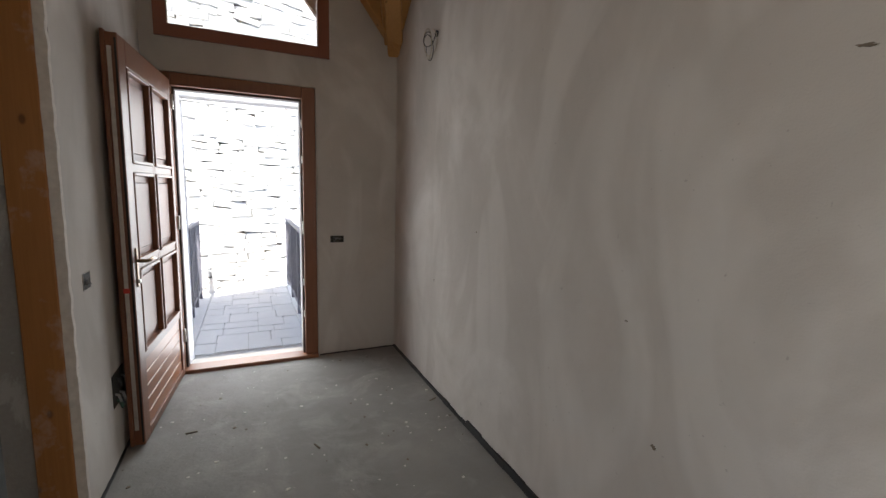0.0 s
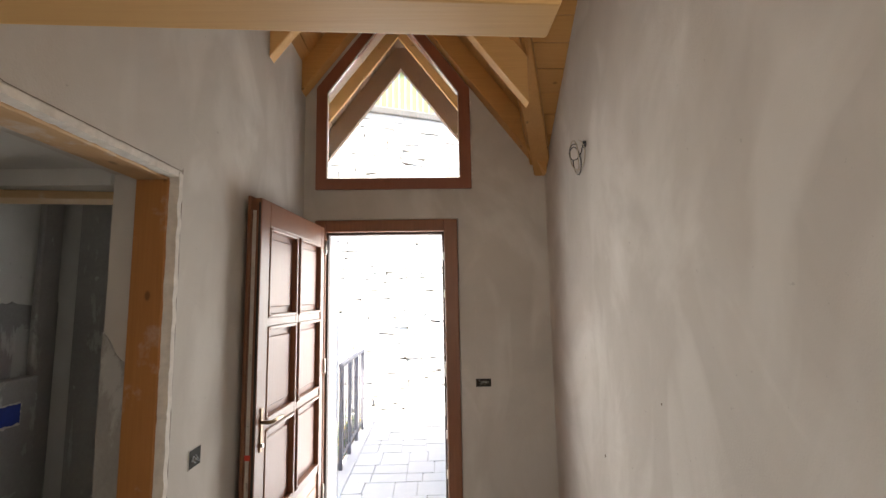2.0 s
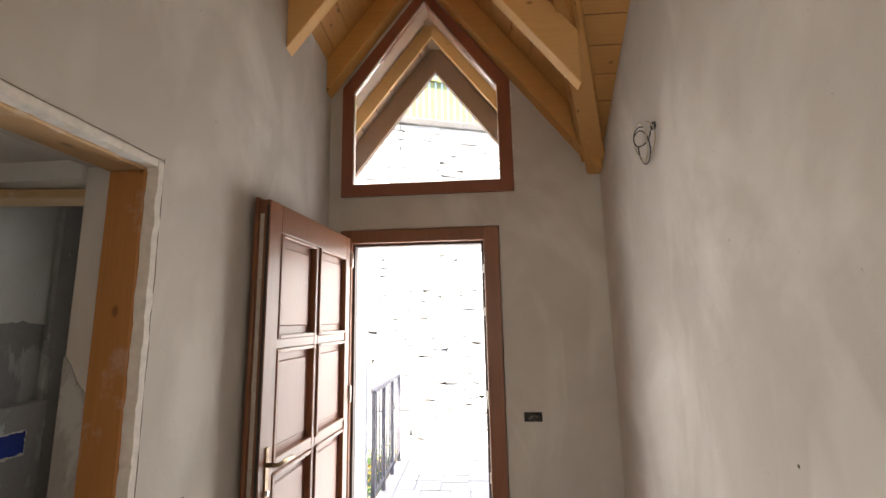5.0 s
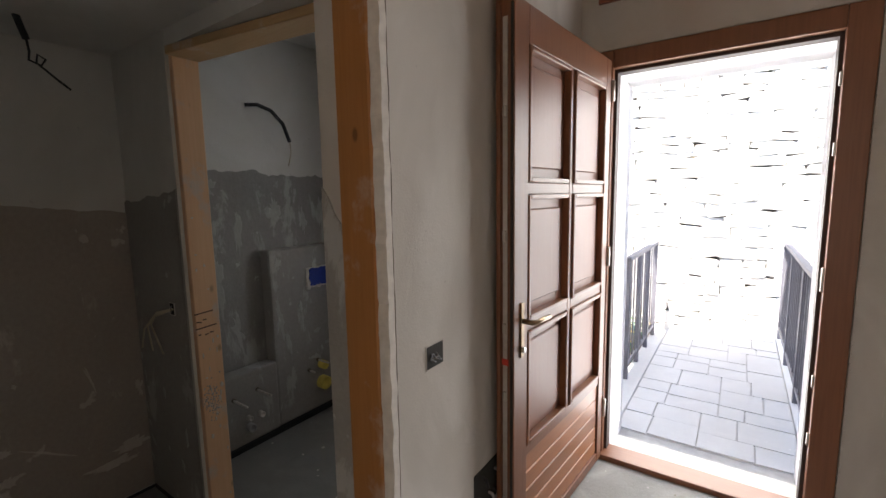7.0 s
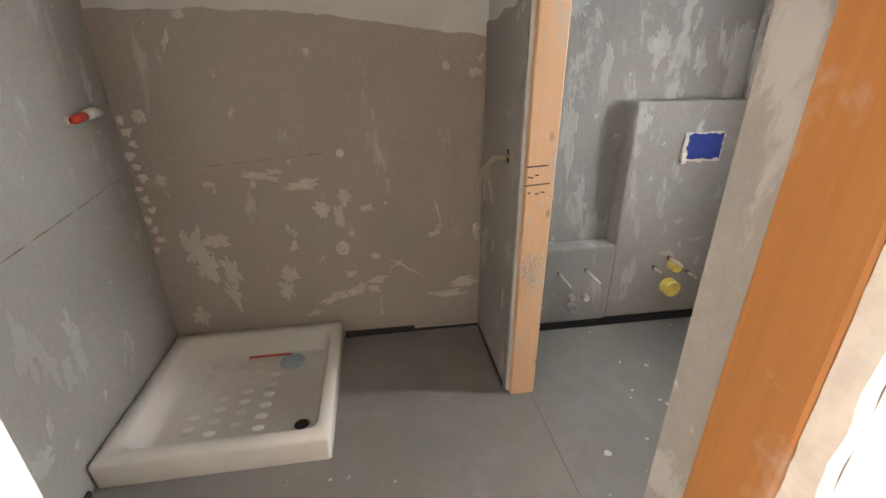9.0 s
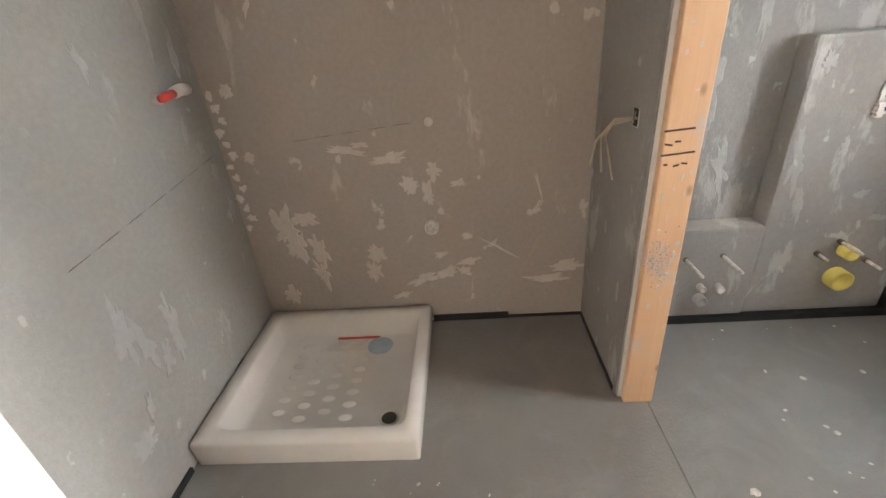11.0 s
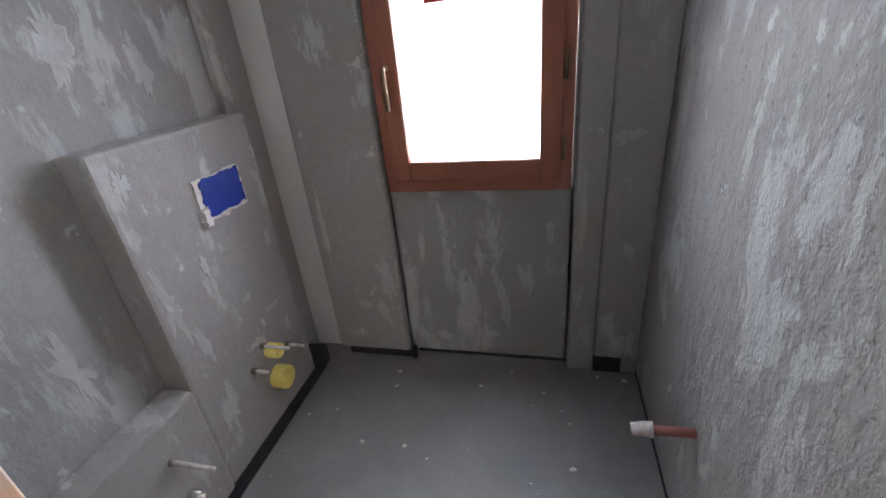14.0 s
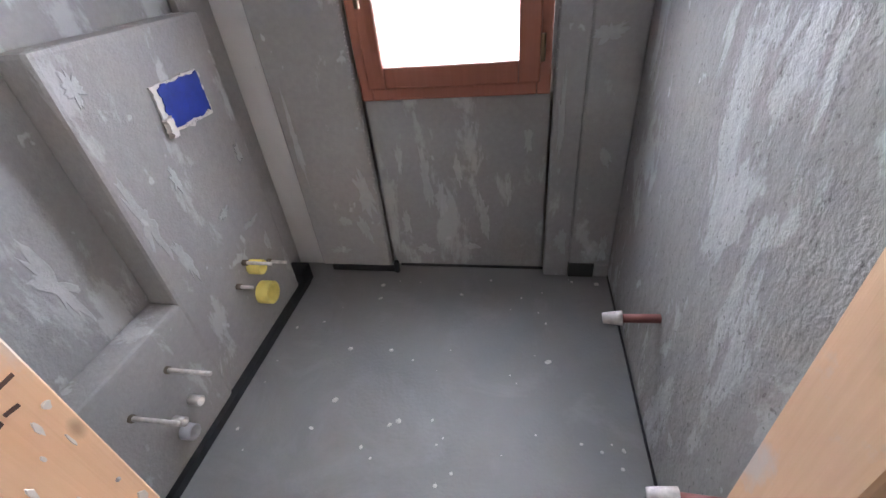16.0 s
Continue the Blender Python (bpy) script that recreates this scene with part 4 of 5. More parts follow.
smears("filler_patches", 1, YWR, -1, [(-1.53, 0.52, 0.028, 0.17, 3), (-1.48, 0.40, 0.03, 0.10, -4), (-1.40, 0.55, 0.018, 0.09, 4), (-1.30, 0.33, 0.03, 0.14, 3), (-1.63, 0.60, 0.016, 0.10, 0), (-1.20, 0.46, 0.014, 0.08, 0), (-1.64, 0.30, 0.02, 0.08, 0), (-1.36, 0.18, 0.05, 0.025, 0), (-1.13, 0.66, 0.02, 0.05, 0), (-1.57, 0.16, 0.04, 0.03, 0)], M_SMEARCOOL, "pale filler streaks under the window", 43)
smears("filler_patches", 1, YW, -1, [(-1.78, 0.47, 0.045, 0.16, 8), (-1.82, 0.30, 0.03, 0.08, 10), (-1.95, 0.18, 0.06, 0.025, 0), (-1.90, 0.34, 0.04, 0.03, 0), (-2.02, 0.70, 0.016, 0.2, 0), (-0.99, 0.25, 0.03, 0.07, 0), (-0.90, 1.02, 0.06, 0.035, 10), (-0.86, 0.62, 0.025, 0.06, 25), (-1.02, 0.75, 0.015, 0.2, 0), (-0.82, 0.22, 0.02, 0.08, 0)], M_SMEARCOOL, "pale filler patches on the piers", 44)
smears("filler_patches", 0, -2.118, 1, [(2.83, 0.75, 0.03, 0.13, 3), (2.88, 0.60, 0.025, 0.11, 6), (3.1, 0.62, 0.04, 0.02, 20), (3.28, 0.75, 0.02, 0.05, 0), (3.2, 0.52, 0.05, 0.02, 0), (2.98, 0.80, 0.02, 0.05, 0), (3.25, 0.40, 0.02, 0.05, 0), (2.84, 1.1, 0.03, 0.05, 0)], M_SMEARCOOL, "pale filler patches on the cistern boxing", 45)
smears("filler_patches", 0, -2.213, 1, [(2.42, 0.80, 0.06, 0.17, 8), (2.52, 1.05, 0.05, 0.22, 5), (2.62, 0.72, 0.035, 0.13, 8), (2.66, 1.3, 0.03, 0.16, 0), (2.38, 1.25, 0.05, 0.2, 0), (2.9, 1.4, 0.05, 0.13, 0), (3.1, 1.33, 0.04, 0.09, 0), (2.50, 1.55, 0.06, 0.07, 0), (3.25, 1.4, 0.03, 0.1, 0)], M_SMEARCOOL, "long pale trowel streaks on grey render", 46)
smears("scuff_marks", 0, XR, -1, [(0.55, 1.75, 0.022, 0.006, 10), (0.95, 0.62, 0.012, 0.012, 0), (0.62, 0.42, 0.016, 0.007, -20), (1.1, 1.0, 0.01, 0.004, 0), (2.2, 1.2, 0.006, 0.006, 0), (2.8, 0.8, 0.006, 0.01, 0)], M_DIRT, "small dark scuffs on cream plaster", 47)
crack = bmesh.new()
for i in range(14):
    z0 = 0.55 + 0.13 * i
    x = 0.665 + 0.006 * noise.noise((i * 0.9, 1, 2))
    box(crack, x, x + 0.003, YF - 0.0012, YF + 0.001, z0, z0 + 0.10 - 0.03 * (i % 3))
tagged(part("plaster_crack", crack, M_SMEAR), "thin broken line in the wall plaster", "crack", kind="stuff")

# ---------- wall boxes and cables ----------
def wall_box(place, axis, w, h, sign, label, wires):
    """An open electrical box, its shaded inside painted as a flat black plate on the wall. sign: which way the wall
    faces along the axis.
    """
    x, y, z = place
    e = base("electrical_box", place, label, "electrical box")
    t = 0.002

    def bx(u0, u1, n0, n1, z0, z1):
        n0, n1 = sorted((n0 * sign, n1 * sign))
        return (x + n0, x + n1, y + u0, y + u1, z + z0, z + z1) if axis == 0 else (x + u0, x + u1, y + n0, y + n1, z + z0, z + z1)
    part("box_shade_plate", boxes(bx(-w / 2, w / 2, 0.0005, 0.002, -h / 2, h / 2)), M_HOLESHADE_SEAL, e, "black plate painted as the box's shaded inside")
    part("box_rim", boxes(bx(-w / 2 - t, -w / 2, 0, 0.003, -h / 2 - t, h / 2 + t), bx(w / 2, w / 2 + t, 0, 0.003, -h / 2 - t, h / 2 + t), bx(-w / 2, w / 2, 0, 0.003, h / 2, h / 2 + t), bx(-w / 2, w / 2, 0, 0.003, -h / 2 - t, -h / 2)), M_HALL, e, "ragged plaster rim")
    rng = random.Random(int(abs(x * 1000) + abs(y * 100)))
    for i in range(wires):
        pts = []
        for k in range(6):
            u, n, zz = rng.uniform(-w / 2.6, w / 2.6), 0.004 + 0.008 * rng.random(), rng.uniform(-h / 2.8, h / 2.8)
            pts.append((x + n * sign, y + u, z + zz) if axis == 0 else (x + u, y + n * sign, z + zz))
        part("wire", tube(bmesh.new(), pts, 0.0014, 5), M_DIRT if i % 2 else M_PIPEGREY, e, "loose coiled wire", True)
    return e


wall_box((0.713, YF, 1.003), 1, 0.11, 0.056, -1, "open wall box with coiled wires in plaster", 4)
wall_box((XL, 2.335, 1.005), 0, 0.085, 0.07, 1, "square socket hole in the cream plaster", 3)
wall_box((-1.82, YP0 - 0.007, 1.03), 1, 0.04, 0.05, -1, "small wall box with hanging cables", 2)
big = base("junction_box", (XL, 2.66, 0.40), "large dark junction recess with cable ends", "junction box")
# flat plate proud of the wall; black colour gives the recess its shade
part("recess", soft(boxes((XL - 0.002, XL + 0.004, 2.56, 2.76, 0.30, 0.47)), 0.003, 1), M_HOLESHADE_SEAL, big, "black plate painted as the recess's shade")
rng = random.Random(4)
for i in range(9):
    y, z = rng.uniform(2.58, 2.74), rng.uniform(0.31, 0.45)
    part("conduit_end", tube(bmesh.new(), [(XL, y, z), (XL + 0.015, y + 0.01, z - 0.01), (XL + 0.022, y + 0.02, z - 0.05)], 0.006, 7), (M_GREENCABLE, M_DARKCABLE, M_PIPEGREY)[i % 3], big, "cut conduit end", True)


def cable(name, pts, r, mat, label, category="cable"):
    return tagged(part(name, tube(bmesh.new(), pts, r, 7), mat, smooth=True), label, category)


# wire loop on the right wall
loop = base("wire_loop", (XR, 2.86, 2.45), "coil of thin wire hanging from a wall outlet", "wire")
part("outlet", pipe_end(bmesh.new(), (XR + 0.01, 2.84, 2.465), (-1, 0, 0), 0.02, 0.02), M_DARKCABLE, loop, "dark conduit end", True)
for k, (rr, oz, oy) in enumerate(((0.085, -0.05, 0.06), (0.078, -0.07, 0.07), (0.092, -0.04, 0.055), (0.055, -0.02, 0.06))):
    pts = [(XR - 0.02 - 0.02 * math.sin(a * 0.7 + k) - 0.015, 2.84 + oy + rr * math.cos(a), 2.46 + oz + rr * math.sin(a) * (1.1 - 0.1 * k)) for a in [2 * math.pi * i / 22 + k for i in range(21)]]
    part("strand", tube(bmesh.new(), pts, 0.003, 5), M_DARKCABLE if k % 2 else M_CABLE, loop, "", True)
# bathroom cables
for k in range(3):
    cable("cable", [(-1.82 + 0.006 * k, YP0 - 0.008, 1.03), (-1.84 - 0.01 * k, YP0 - 0.06, 1.025 - 0.01 * k), (-1.87 - 0.02 * k, YP0 - 0.10 + 0.02 * k, 0.96), (-1.88 + 0.02 * k, YP0 - 0.11 + 0.03 * k, 0.88 - 0.02 * k)], 0.0035, M_CABLE, "thin pale cable hanging from the partition")
cable("conduit", [(-2.213, 2.76, 2.02), (-2.16, 2.80, 2.02), (-2.12, 2.86, 1.99), (-2.10, 2.92, 1.92), (-2.10, 2.96, 1.82)], 0.011, M_DARKCABLE, "dark corrugated conduit hanging from the wall")
cable("cable", [(-2.10, 2.96, 1.83), (-2.10, 2.965, 1.76), (-2.11, 2.95, 1.68)], 0.003, M_CABLE, "thin pale cable hanging from a conduit")
cable("conduit", [(-1.95, 1.775, 2.135), (-1.955, 1.785, 2.10), (-1.97, 1.80, 2.06)], 0.011, M_DARKCABLE, "dark ceiling conduit end")
cable("cable", [(-1.97, 1.80, 2.07), (-1.975, 1.805, 2.02), (-1.97, 1.80, 1.99), (-1.96, 1.83, 1.975), (-1.965, 1.845, 2.0), (-1.97, 1.825, 2.015), (-1.97, 1.82, 1.985), (-1.97, 1.87, 1.94), (-1.97, 1.91, 1.907)], 0.004, M_DARKCABLE, "curled cable hanging from the ceiling")

# ---------- shower tray ----------
tray = base("shower_tray", (-1.83, 1.05, ZB), "white ceramic shower tray, uninstalled on the screed", "shower tray")
TX0, TX1, TY0, TY1, TZ = XB + 0.012, -1.46, YB + 0.012, 1.436, ZB + 0.10
bm = bmesh.new()


def rrect(x0, x1, y0, y1, r, z, n=5):
    pts = []
    for cx, cy, a0 in ((x1 - r, y1 - r, 0), (x0 + r, y1 - r, 90), (x0 + r, y0 + r, 180), (x1 - r, y0 + r, 270)):
        for k in range(n + 1):
            a = radians(a0 + 90 * k / n)
            pts.append((cx + r * math.cos(a), cy + r * math.sin(a), z))
    return pts


loops = [rrect(TX0 + 0.004, TX1 - 0.004, TY0 + 0.004, TY1 - 0.004, 0.012, ZB), rrect(TX0, TX1, TY0, TY1, 0.014, TZ - 0.012), rrect(TX0 + 0.006, TX1 - 0.006, TY0 + 0.006, TY1 - 0.006, 0.016, TZ),
         rrect(TX0 + 0.055, TX1 - 0.055, TY0 + 0.055, TY1 - 0.045, 0.035, TZ), rrect(TX0 + 0.063, TX1 - 0.063, TY0 + 0.063, TY1 - 0.053, 0.04, TZ - 0.008), rrect(TX0 + 0.11, TX1 - 0.085, TY0 + 0.10, TY1 - 0.075, 0.05, TZ - 0.062)]
rings = [[bm.verts.new(p) for p in l] for l in loops]
for a, b in zip(rings, rings[1:]):
    for k in range(len(a)):
        j = (k + 1) % len(a)
        bm.faces.new((a[k], a[j], b[j], b[k]))
bm.faces.new(rings[-1])
part("basin", bm, M_CERAMIC, tray, "", True)
bm = bmesh.new()
for i in range(7):
    for j in range(4):
        x, y = -2.0 + 0.06 * i + 0.03 * (j % 2), 0.90 + 0.085 * j
        q = bmesh.ops.create_uvsphere(bm, u_segments=10, v_segments=6, radius=0.016)["verts"]
        bmesh.ops.scale(bm, verts=q, vec=(1, 1.6, 0.05))
        bmesh.ops.translate(bm, verts=q, vec=(x, y, TZ - 0.062))
tagged(part("anti_slip_relief", bm, M_CERAMIC, tray, "raised anti-slip dimples", True), kind="stuff")
part("drain", pipe_end(bmesh.new(), (-1.60, 1.315, TZ - 0.068), (0, 0, 1), 0.035, 0.009, 0.22), M_STEEL, tray, "open drain hole with a metal ring", True)
# closed black disc; the shade in the drain is painted
part("drain_hole_shade", tube(bmesh.new(), [(-1.60, 1.315, TZ - 0.0645), (-1.60, 1.315, TZ - 0.0595)], 0.027, 16), M_HOLESHADE_SEAL, tray, "black disc painted as the drain hole's shade")
st = base("product_sticker", (-2.0, 1.15, TZ - 0.06), "round pale blue and red product sticker", "sticker")
part("disc", tube(bmesh.new(), [(-1.99, 1.22, TZ - 0.0615), (-1.99, 1.22, TZ - 0.0595)], 0.055, 24), M_LABELBLUE, st, "pale blue disc")
part("label", boxes((-2.035, -1.965, 0.99, 1.16, TZ - 0.0615, TZ - 0.0602)), M_PAPER, st, "pale paper label")
part("red_bar", boxes((-2.055, -2.04, 1.02, 1.21, TZ - 0.0615, TZ - 0.0598)), M_RED, st, "red printed bar")
for i in range(3):
    part("print_bar", boxes((-2.025 + 0.018 * i, -2.017 + 0.018 * i, 1.0, 1.12 - 0.02 * i, TZ - 0.0602, TZ - 0.0596)), M_STEEL, st, "illegible print")


# ---------- plumbing stubs ----------
def stub(name, place, way, r, length, mat, label):
    return tagged(part(name, pipe_end(bmesh.new(), place, way, r, length), mat, smooth=True), label, "pipe stub")


stub("pipe_stub", (XB + 0.005, 1.502, 0.99), (1, 0, 0), 0.016, 0.02, M_STEEL, "small steel water outlet in the rendered wall")
stub("pipe_stub", (XB + 0.005, 1.475, 0.56), (1, 0, 0), 0.03, 0.03, M_CRUMB, "capped waste pipe in the rendered wall")
tap = base("shower_valve", (-2.02, YB + 0.005, 1.175), "roughed-in shower valve with red cap and paper", "valve")
part("valve_body", tube(bmesh.new(), [(-2.10, YB + 0.012, 1.18), (-2.04, YB + 0.03, 1.185), (-2.0, YB + 0.03, 1.18)], 0.02, 8), M_PAPER, tap, "grey taped valve body", True)
part("red_cap", tube(bmesh.new(), [(-2.0, YB + 0.026, 1.178), (-1.93, YB + 0.026, 1.172)], 0.014, 10), M_RED, tap, "red plastic cap", True)
part("outlet", pipe_end(bmesh.new(), (-1.93, YB + 0.004, 1.172), (0.2, 1, 0), 0.016, 0.025), M_STEEL, tap, "metal outlet", True)
for y, z, r in ((3.115, 0.385, 0.028), (3.115, 0.262, 0.044)):
    stub("waste_pipe", (-2.125, y, z), (1, 0, 0), r, 0.055, M_YELLOW, "open yellow plastic toilet pipe end")
for y, z, r, m in ((2.652, 0.245, 0.016, M_STEEL), (2.58, 0.25, 0.014, M_STEEL), (2.585, 0.19, 0.024, M_PIPEGREY)):
    stub("pipe_stub", (-2.115, y, z), (1, 0, 0.0), r, 0.04, m, "grey water pipe end for the bidet")
for y, z, length in ((2.645, 0.392, 0.135), (2.502, 0.382, 0.135), (3.088, 0.424, 0.10), (3.015, 0.375, 0.05), (3.21, 0.335, 0.07)):
    rod = base("fixing_rod", (-2.11, y, z), "pale plaster-smeared fixing rod in the rendered boxing", "rod", "sanitary fixing rods")
    part("rod", tube(bmesh.new(), [(-2.125, y, z), (-2.11 + length * 0.5, y + 0.001, z - 0.002), (-2.11 + length, y + 0.002, z - 0.003)], 0.0065, 10), M_CRUMB, rod, "", True)
    part("collar", tube(bmesh.new(), [(-2.119, y, z), (-2.103, y, z)], 0.011, 10), M_DIRT, rod, "dark recessed collar", True)
for y, z in ((2.895, 0.43), (2.40, 0.49)):
    pb = base("water_pipe", (XT, y, z), "red-brown pipe stub with a taped white end", "pipe stub", "wall pipe stubs")
    part("pipe", tube(bmesh.new(), [(XT + 0.005, y, z), (XT - 0.11, y + 0.01, z - 0.015)], 0.0125, 12), M_COPPER, pb, "red-brown pipe", True)
    bm = tube(bmesh.new(), [(XT - 0.10, y + 0.009, z - 0.013), (XT - 0.125, y + 0.011, z - 0.016), (XT - 0.15, y + 0.012, z - 0.02)], 0.021, 10, 0.015)
    part("taped_end", bm, M_CRUMB, pb, "white crumpled tape", True)
# flush plate opening
fp = base("flush_box", (-2.118, 3.14, 0.98), "blue plastic flush plate opening in render", "flush box")


def torn_plate(y0, y1, z0, z1, x0, x1, amp, seed):
    """A thin plate with a torn outline, lying on a wall that faces +x."""
    pts = []
    for k in range(64):
        side, f = divmod(k, 16)
        f /= 16
        y, z = ((y0 + (y1 - y0) * f, z0), (y1, z0 + (z1 - z0) * f), (y1 - (y1 - y0) * f, z1), (y0, z1 - (z1 - z0) * f))[side]
        pts.append((y + amp * noise.noise((k * 0.45, seed, 1)), z + amp * noise.noise((k * 0.45, seed, 6))))
    bm = bmesh.new()
    prism(bm, pts, x0, x1, 0)
    return bm


part("plaster_rim", torn_plate(3.034, 3.232, 0.912, 1.044, -2.119, -2.112, 0.012, 2.0), M_LIP, fp, "pale torn plaster rim")
part("plastic_cover", torn_plate(3.054, 3.225, 0.925, 1.038, -2.118, -2.108, 0.011, 5.0), M_BLUE, fp, "bright blue plastic cover")
part("rim_lump", torn_plate(3.030, 3.052, 0.908, 0.960, -2.119, -2.100, 0.008, 8.0), M_LIP, fp, "lump of pale plaster")
crumb_edge("plaster_crumbs", [(-2.112, 3.05, 0.92), (-2.112, 3.22, 0.92), (-2.112, 3.225, 1.03), (-2.112, 3.06, 1.037)], (0.001, 0.006, 0.006), (0, 0, 0), 12, "pale plaster bits round the blue cover", 60)


# ---------- crumbs and dirt on the floors ----------
def crumbs(name, x0, x1, y0, y1, z, n, mat, seed, label, rmin=0.002, rmax=0.009):
    rng = random.Random(seed)
    bm = bmesh.new()
    for _ in range(n):
        r = rng.uniform(rmin, rmax) * (0.5 + rng.random())
        q = bmesh.ops.create_icosphere(bm, subdivisions=1, radius=r)["verts"]
        bmesh.ops.scale(bm, verts=q, vec=(1 + rng.random(), 1 + rng.random(), 0.45))
        bmesh.ops.rotate(bm, verts=q, matrix=Matrix.Rotation(rng.random() * 6.28, 3, "Z"))
        bmesh.ops.translate(bm, verts=q, vec=(rng.uniform(x0, x1), rng.uniform(y0, y1), z + r * 0.15))
    return tagged(part(name, bm, mat), label, "debris", kind="stuff")


crumbs("plaster_crumbs", -2.05, -0.82, 2.3, 3.5, ZB, 60, M_CRUMB, 21, "small pale plaster crumbs on the screed", 0.001, 0.007)
crumbs("plaster_crumbs", -1.4, -0.9, 0.8, 2.1, ZB, 30, M_CRUMB, 22, "small pale plaster crumbs on the screed", 0.001, 0.005)
crumbs("concrete_grit", XL + 0.03, XR - 0.03, 0.3, 3.6, 0.0, 170, M_CRUMB, 23, "grey grit on the concrete", 0.001, 0.006)
crumbs("dark_grit", XL + 0.03, XR - 0.03, 0.3, 3.6, 0.0, 60, M_DIRT, 24, "dark grit on the concrete", 0.001, 0.006)
for x, y, a in ((1.16, 2.62, 0.4), (0.35, 2.35, 2.0), (-0.3, 2.75, 0.1)):
    s = tagged(part("wood_splinter", soft(boxes((-0.03, 0.03, -0.004, 0.004, 0, 0.008)), 0.002, 1), M_DIRT), "dark wood splinter on the concrete floor", "debris")
    s.matrix_world = pose(x, y, 0.0, 0, 0, math.degrees(a))

# ---------- outside ----------
for r in ((-0.60, -0.42, 3.80, 4.12, -0.1, 2.098), (0.452, 0.62, 3.80, 4.12, -0.1, 2.098), (-0.60, 0.62, 3.80, 4.12, 2.098, 2.3)):
    structure("outer_reveal", boxes(r), M_SHADEWALL, "pale painted reveal outside the door", "wall")
structure("landing", boxes((-0.62, 0.62, 3.78, 7.6, -0.30, -0.035)), M_PAVEJOINT, "pale mortar bed of the entrance path", "pavement")
structure("kerb_strip", soft(boxes((-0.62, -0.452, 4.12, 6.45, -0.036, -0.018)), 0.004, 1), M_PAVE, "smooth pale concrete strip along the path", "pavement")
structure("kerb_strip", soft(boxes((0.502, 0.62, 4.12, 6.8, -0.036, -0.010)), 0.004, 1), M_PAVE, "smooth pale concrete strip along the path", "pavement")
# eaves over the entrance
rafter_pair(4.38, 4.41, 0.06, 0.22, -0.95, 1.07, FIRPALE, "pale rafters outside under the gable eaves", "eaves rafters")
rafter_pair(4.74, 4.80, -0.06, 0.30, -1.05, 1.17, DARKWOOD, "dark weathered bargeboards of the gable", "eaves rafters")
for nm, xa in (("eaves_boards_left", -1.05), ("eaves_boards_right", 1.17)):
    board_roof(nm, [(xa, 3.99, under(xa) + 0.25), (xa, 4.85, under(xa) + 0.25), (XA, 4.85, ZA + 0.25), (XA, 3.99, ZA + 0.25)], 8, 0.0, DARKWOOD, "dark weathered eaves boards")


# added block: shuts out the line of sky between the eaves boards
structure("eaves_ridge", boxes((XA - 0.06, XA + 0.06, 3.986, 4.85, ZA + 0.17, ZA + 0.5)), DARKWOOD, "dark weathered-wood block closing the light gap at the eaves apex", "eaves")


def railing(name, x, ya, yb, label, panel):
    e = base(name, (x, ya, -0.03), label, "railing", "path railings")
    n = 3
    for i in range(n + 1):
        y = ya + (yb - ya) * i / n
        part("post", soft(boxes((x - 0.018, x + 0.018, y - 0.018, y + 0.018, -0.05, 0.95)), 0.003, 1), M_RAIL, e)
    part("top_rail", soft(boxes((x - 0.022, x + 0.022, ya - 0.03, yb + 0.03, 0.95, 0.985)), 0.004, 1), M_RAIL, e)
    part("bottom_rail", soft(boxes((x - 0.012, x + 0.012, ya, yb, 0.08, 0.11)), 0.003, 1), M_RAIL, e)
    k = int((yb - ya) / 0.11)
    for i in range(1, k):
        y = ya + (yb - ya) * i / k
        part("baluster", boxes((x - 0.006, x + 0.006, y - 0.006, y + 0.006, 0.11, 0.95)), M_RAIL, e)
    if panel:
        part("sheet_panel", boxes((x + 0.02, x + 0.024, ya, yb, 0.10, 0.95)), M_RAIL, e, "solid grey sheet panel")
    return e


railing("railing", 0.53, 4.28, 6.7, "grey steel railing with a solid sheet panel", True)
railing("railing", -0.56, 4.9, 6.2, "grey steel railing with thin balusters", False)
# flower bed beside the path
bed = base("flower_bed", (-0.75, 5.4, -0.2), "low bed of yellow flowers beside the path", "flowers", kind="stuff")
rng = random.Random(9)
bl, bp, bt = bmesh.new(), bmesh.new(), bmesh.new()
for i in range(700):
    x, y = rng.uniform(-1.0, -0.585), rng.uniform(4.55, 6.3)
    z = -0.02 + 0.17 * rng.random()
    r = rng.uniform(0.018, 0.04)
    tgt = bl if i % 3 else (bp if i % 2 else bt)
    c, rot = Vector((x, y, z)), Euler((rng.uniform(-0.9, 0.9), rng.uniform(-0.9, 0.9), rng.random() * 6.28)).to_matrix()
    v = [tgt.verts.new(c + rot @ Vector(q)) for q in ((-r, 0, 0), (0, -r * 0.5, 0.004), (r, 0, 0), (0, r * 0.5, 0.004))]
    tgt.faces.new(v)
part("leaves", bl, M_GREEN, bed), part("petals", bp, M_PETAL, bed, "yellow petals"), part("dark_leaves", bt, M_TEAL, bed)
part("soil", soft(boxes((-1.02, -0.585, 4.5, 6.32, -0.26, -0.01)), 0.02, 2), M_DIRT, bed, "dark soil")

# stepped slate stack beyond the railing
ss = base("slate_stack", (0.95, 5.2, -0.26), "stacked dark slate slabs stepping up outside", "slate stack")
for i in range(11):
    part("slab", soft(boxes((0.66 + 0.025 * i, 1.4, 5.0, 5.4, -0.26 + 0.15 * i, -0.125 + 0.15 * i)), 0.012, 1), M_SLATE, ss)

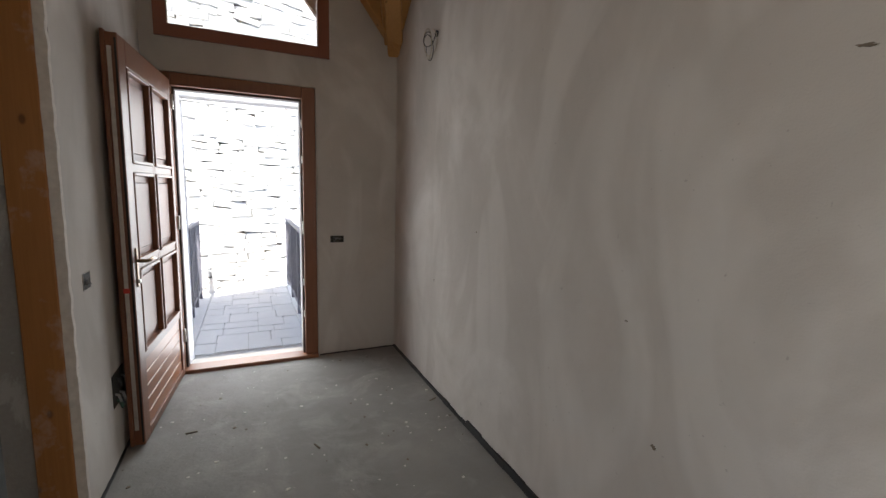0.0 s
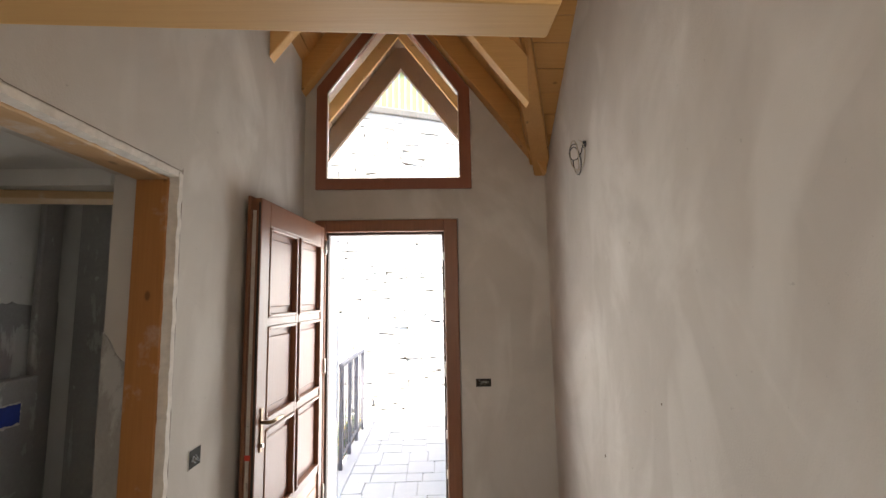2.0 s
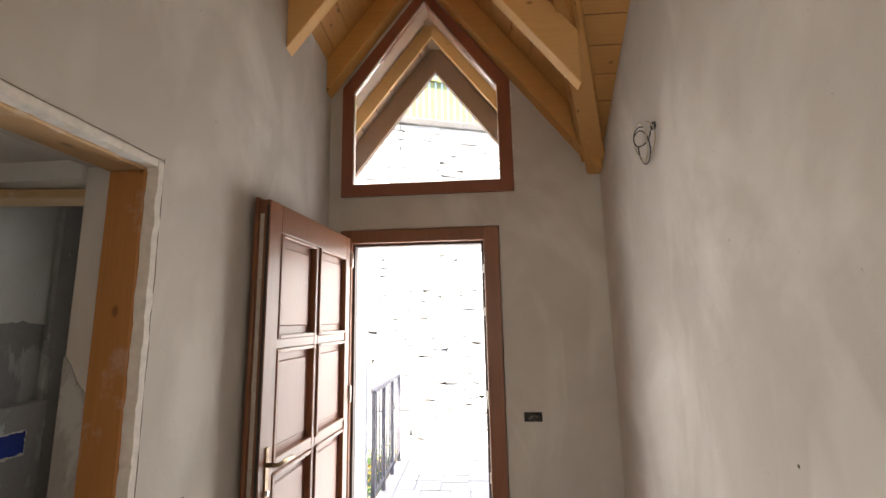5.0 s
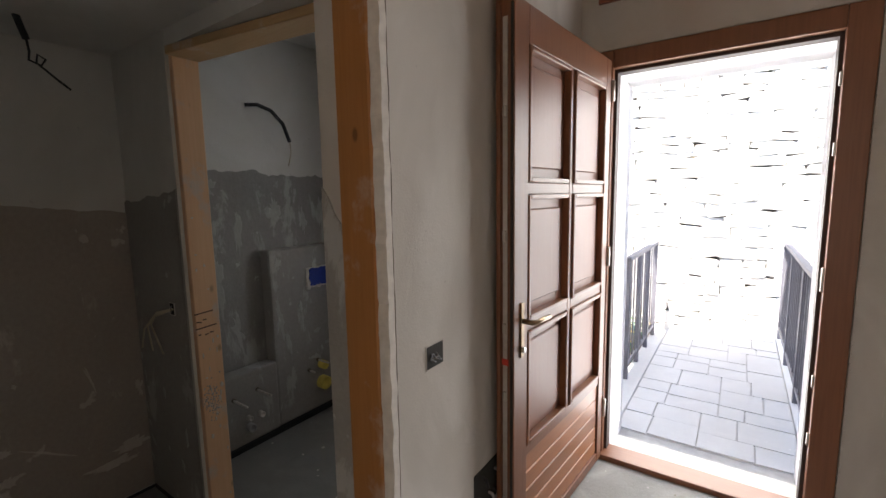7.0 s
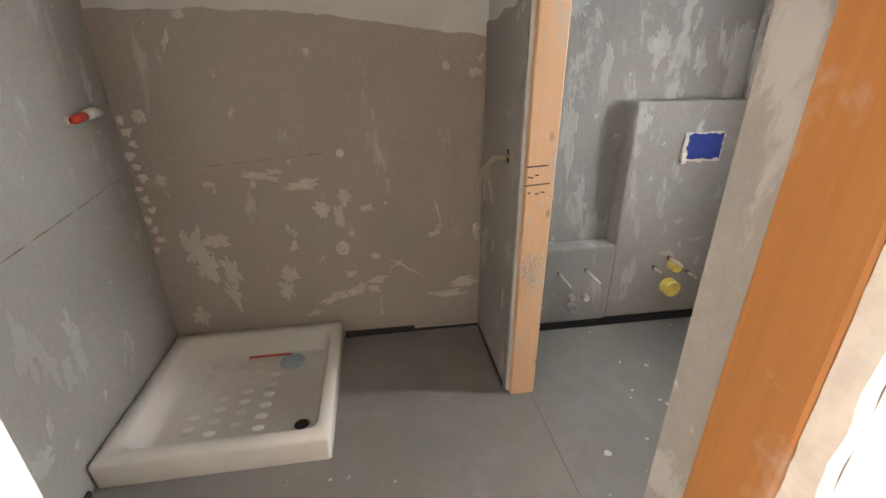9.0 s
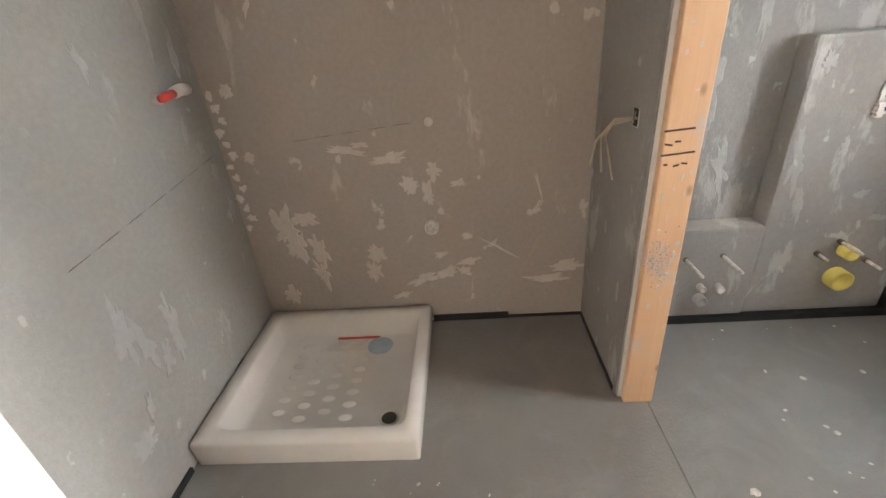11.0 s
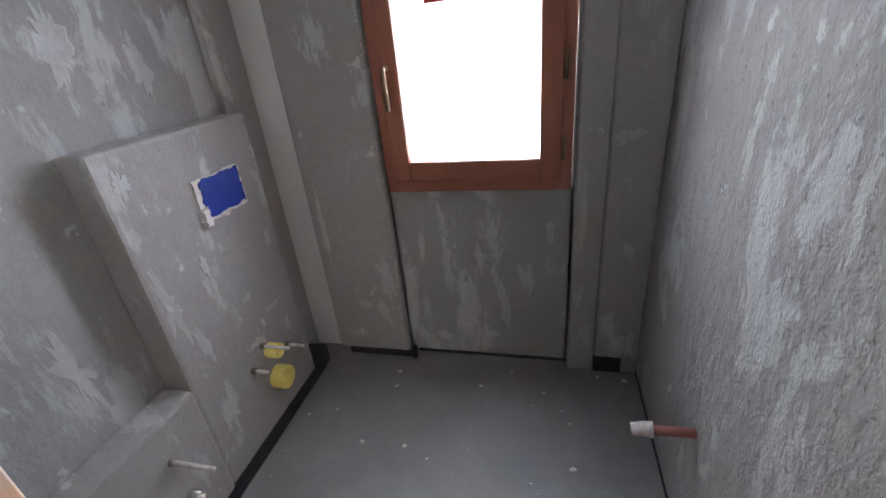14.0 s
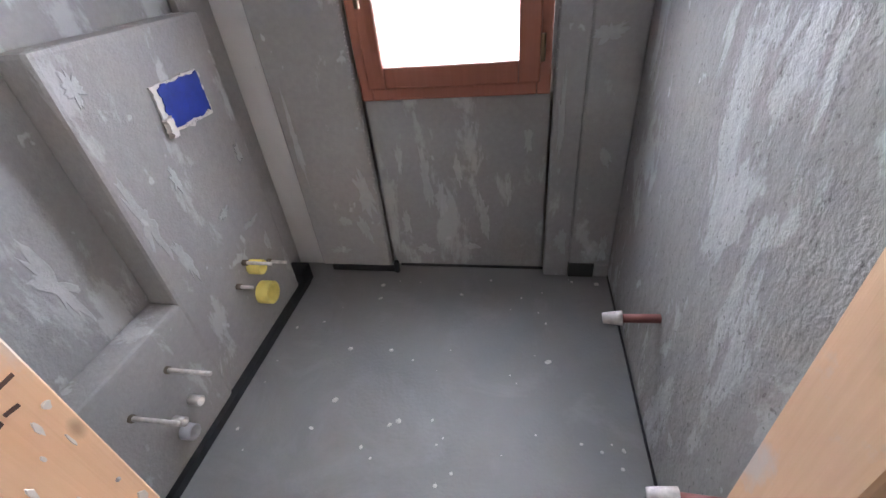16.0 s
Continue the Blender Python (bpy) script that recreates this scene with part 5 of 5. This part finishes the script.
# retaining wall of rough stones
wall = base("wall_stone", (0.0, 7.0, -0.26), "sunlit rough stone retaining wall with dark joints", "wall", kind="structure")
TILTW = math.atan2(0.35, 1.0)
turnw = Matrix.Translation((0.0, 6.75, 0)) @ Matrix.Rotation(TILTW, 4, "Z")
bm = boxes((-7, 7, 0.05, 0.6, -0.3, 4.30))
bm.transform(turnw)
part("mortar", bm, M_MORTAR, wall, "dark recessed joints")
bm = boxes((-7, 7, -0.08, 0.7, 4.30, 4.42))
bm.transform(turnw)
part("coping", soft(bm, 0.02, 1), M_SLATE, wall, "stone coping")
rng = random.Random(17)
shapes = []
for k in range(14):
    bm = boxes((-0.5, 0.5, -0.5, 0.5, -0.5, 0.5))
    bmesh.ops.bevel(bm, geom=list(bm.edges), offset=0.07, segments=1, affect="EDGES")
    for v in bm.verts:
        v.co += Vector((rng.uniform(-0.045, 0.045), rng.uniform(-0.035, 0.035), rng.uniform(-0.06, 0.06)))
    shapes.append(mesh_of("stone", bm, M_STONE))
z, spare, count = -0.28, bmesh.new(), 0
while z < 4.28:
    h = rng.uniform(0.06, 0.13)
    x = -4.0 + rng.random() * 0.2
    while x < 4.0:
        w = rng.uniform(0.12, 0.42)
        gap = rng.choice((-0.03, -0.02, 0.0, 0.006))
        hh = h * rng.choice((1.12, 1.2, 1.06, 0.96))
        m = turnw @ Matrix.Translation((x + w / 2, 0.03 + rng.uniform(-0.006, 0.006), z + h / 2)) @ Euler((rng.uniform(-0.03, 0.03), rng.uniform(-0.16, 0.16), rng.uniform(-0.05, 0.05))).to_matrix().to_4x4() @ Matrix.Diagonal((w - gap, 0.16, hh, 1))
        me = rng.choice(shapes)
        if -0.55 < x < 0.65 and z < 3.0 and count < 295:
            o = new("stone", me)
            o.parent = wall
            o.matrix_parent_inverse = Matrix.Translation(wall.location).inverted()
            o.matrix_basis = m
            count += 1
        else:
            n0 = len(spare.verts)
            spare.from_mesh(me)
            spare.verts.ensure_lookup_table()
            for v in spare.verts[n0:]:
                v.co = m @ v.co
        x += w
    z += h
tagged(part("stones", spare, M_STONE, wall), kind="stuff")
# garden fence above the wall
fence = base("fence", (0.0, 7.6, 4.42), "pale green slatted fence above the stone wall", "fence")
bm = boxes((-3, 3, 0.32, 0.36, 4.55, 4.60), (-3, 3, 0.32, 0.36, 5.25, 5.30))
bm.transform(turnw)
part("rail", bm, M_FENCE, fence)
for i in range(44):
    bm = boxes((-2.2 + 0.1 * i, -2.125 + 0.1 * i, 0.36, 0.385, 4.42, 5.5))
    bm.transform(turnw)
    part("slat", bm, M_FENCE, fence)
bm = boxes((-20, 20, 1.2, 14, 4.2, 4.42))
bm.transform(turnw)
structure("garden_terrace", bm, M_GREEN, "grassy terrace above the wall", "ground")

# paving pieces of the path
path_ob = base("paving", (0.0, 5.5, -0.03), "irregular grey flagstone paving of the entrance path", "pavement", kind="structure")
rng = random.Random(31)


def split(x0, x1, y0, y1, depth):
    w, l = x1 - x0, y1 - y0
    if depth == 0 or (w < 0.34 and l < 0.34):
        return [(x0, x1, y0, y1)]
    f = rng.uniform(0.36, 0.64)
    if w > l * 1.15:
        return split(x0, x0 + w * f, y0, y1, depth - 1) + split(x0 + w * f, x1, y0, y1, depth - 1)
    return split(x0, x1, y0, y0 + l * f, depth - 1) + split(x0, x1, y0 + l * f, y1, depth - 1)


for x0, x1, y0, y1 in split(-0.45, 0.50, 4.12, 7.5, 6):
    if x1 - x0 < 0.05 or y1 - y0 < 0.05:
        continue
    bm = bmesh.new()
    gq = 0.0035
    j = [rng.uniform(-0.02, 0.008) for _ in range(8)]
    prism(bm, [(x0 + gq + max(0, j[0]), y0 + gq + max(0, j[1])), (x1 - gq - max(0, j[2]), y0 + gq + max(0, j[3])), (x1 - gq - max(0, j[4]), y1 - gq - max(0, j[5])), (x0 + gq + max(0, j[6]), y1 - gq - max(0, j[7]))], -0.035, -0.022 + rng.uniform(-0.002, 0.002), 2)
    part("flagstone", bm, M_PAVE, path_ob)
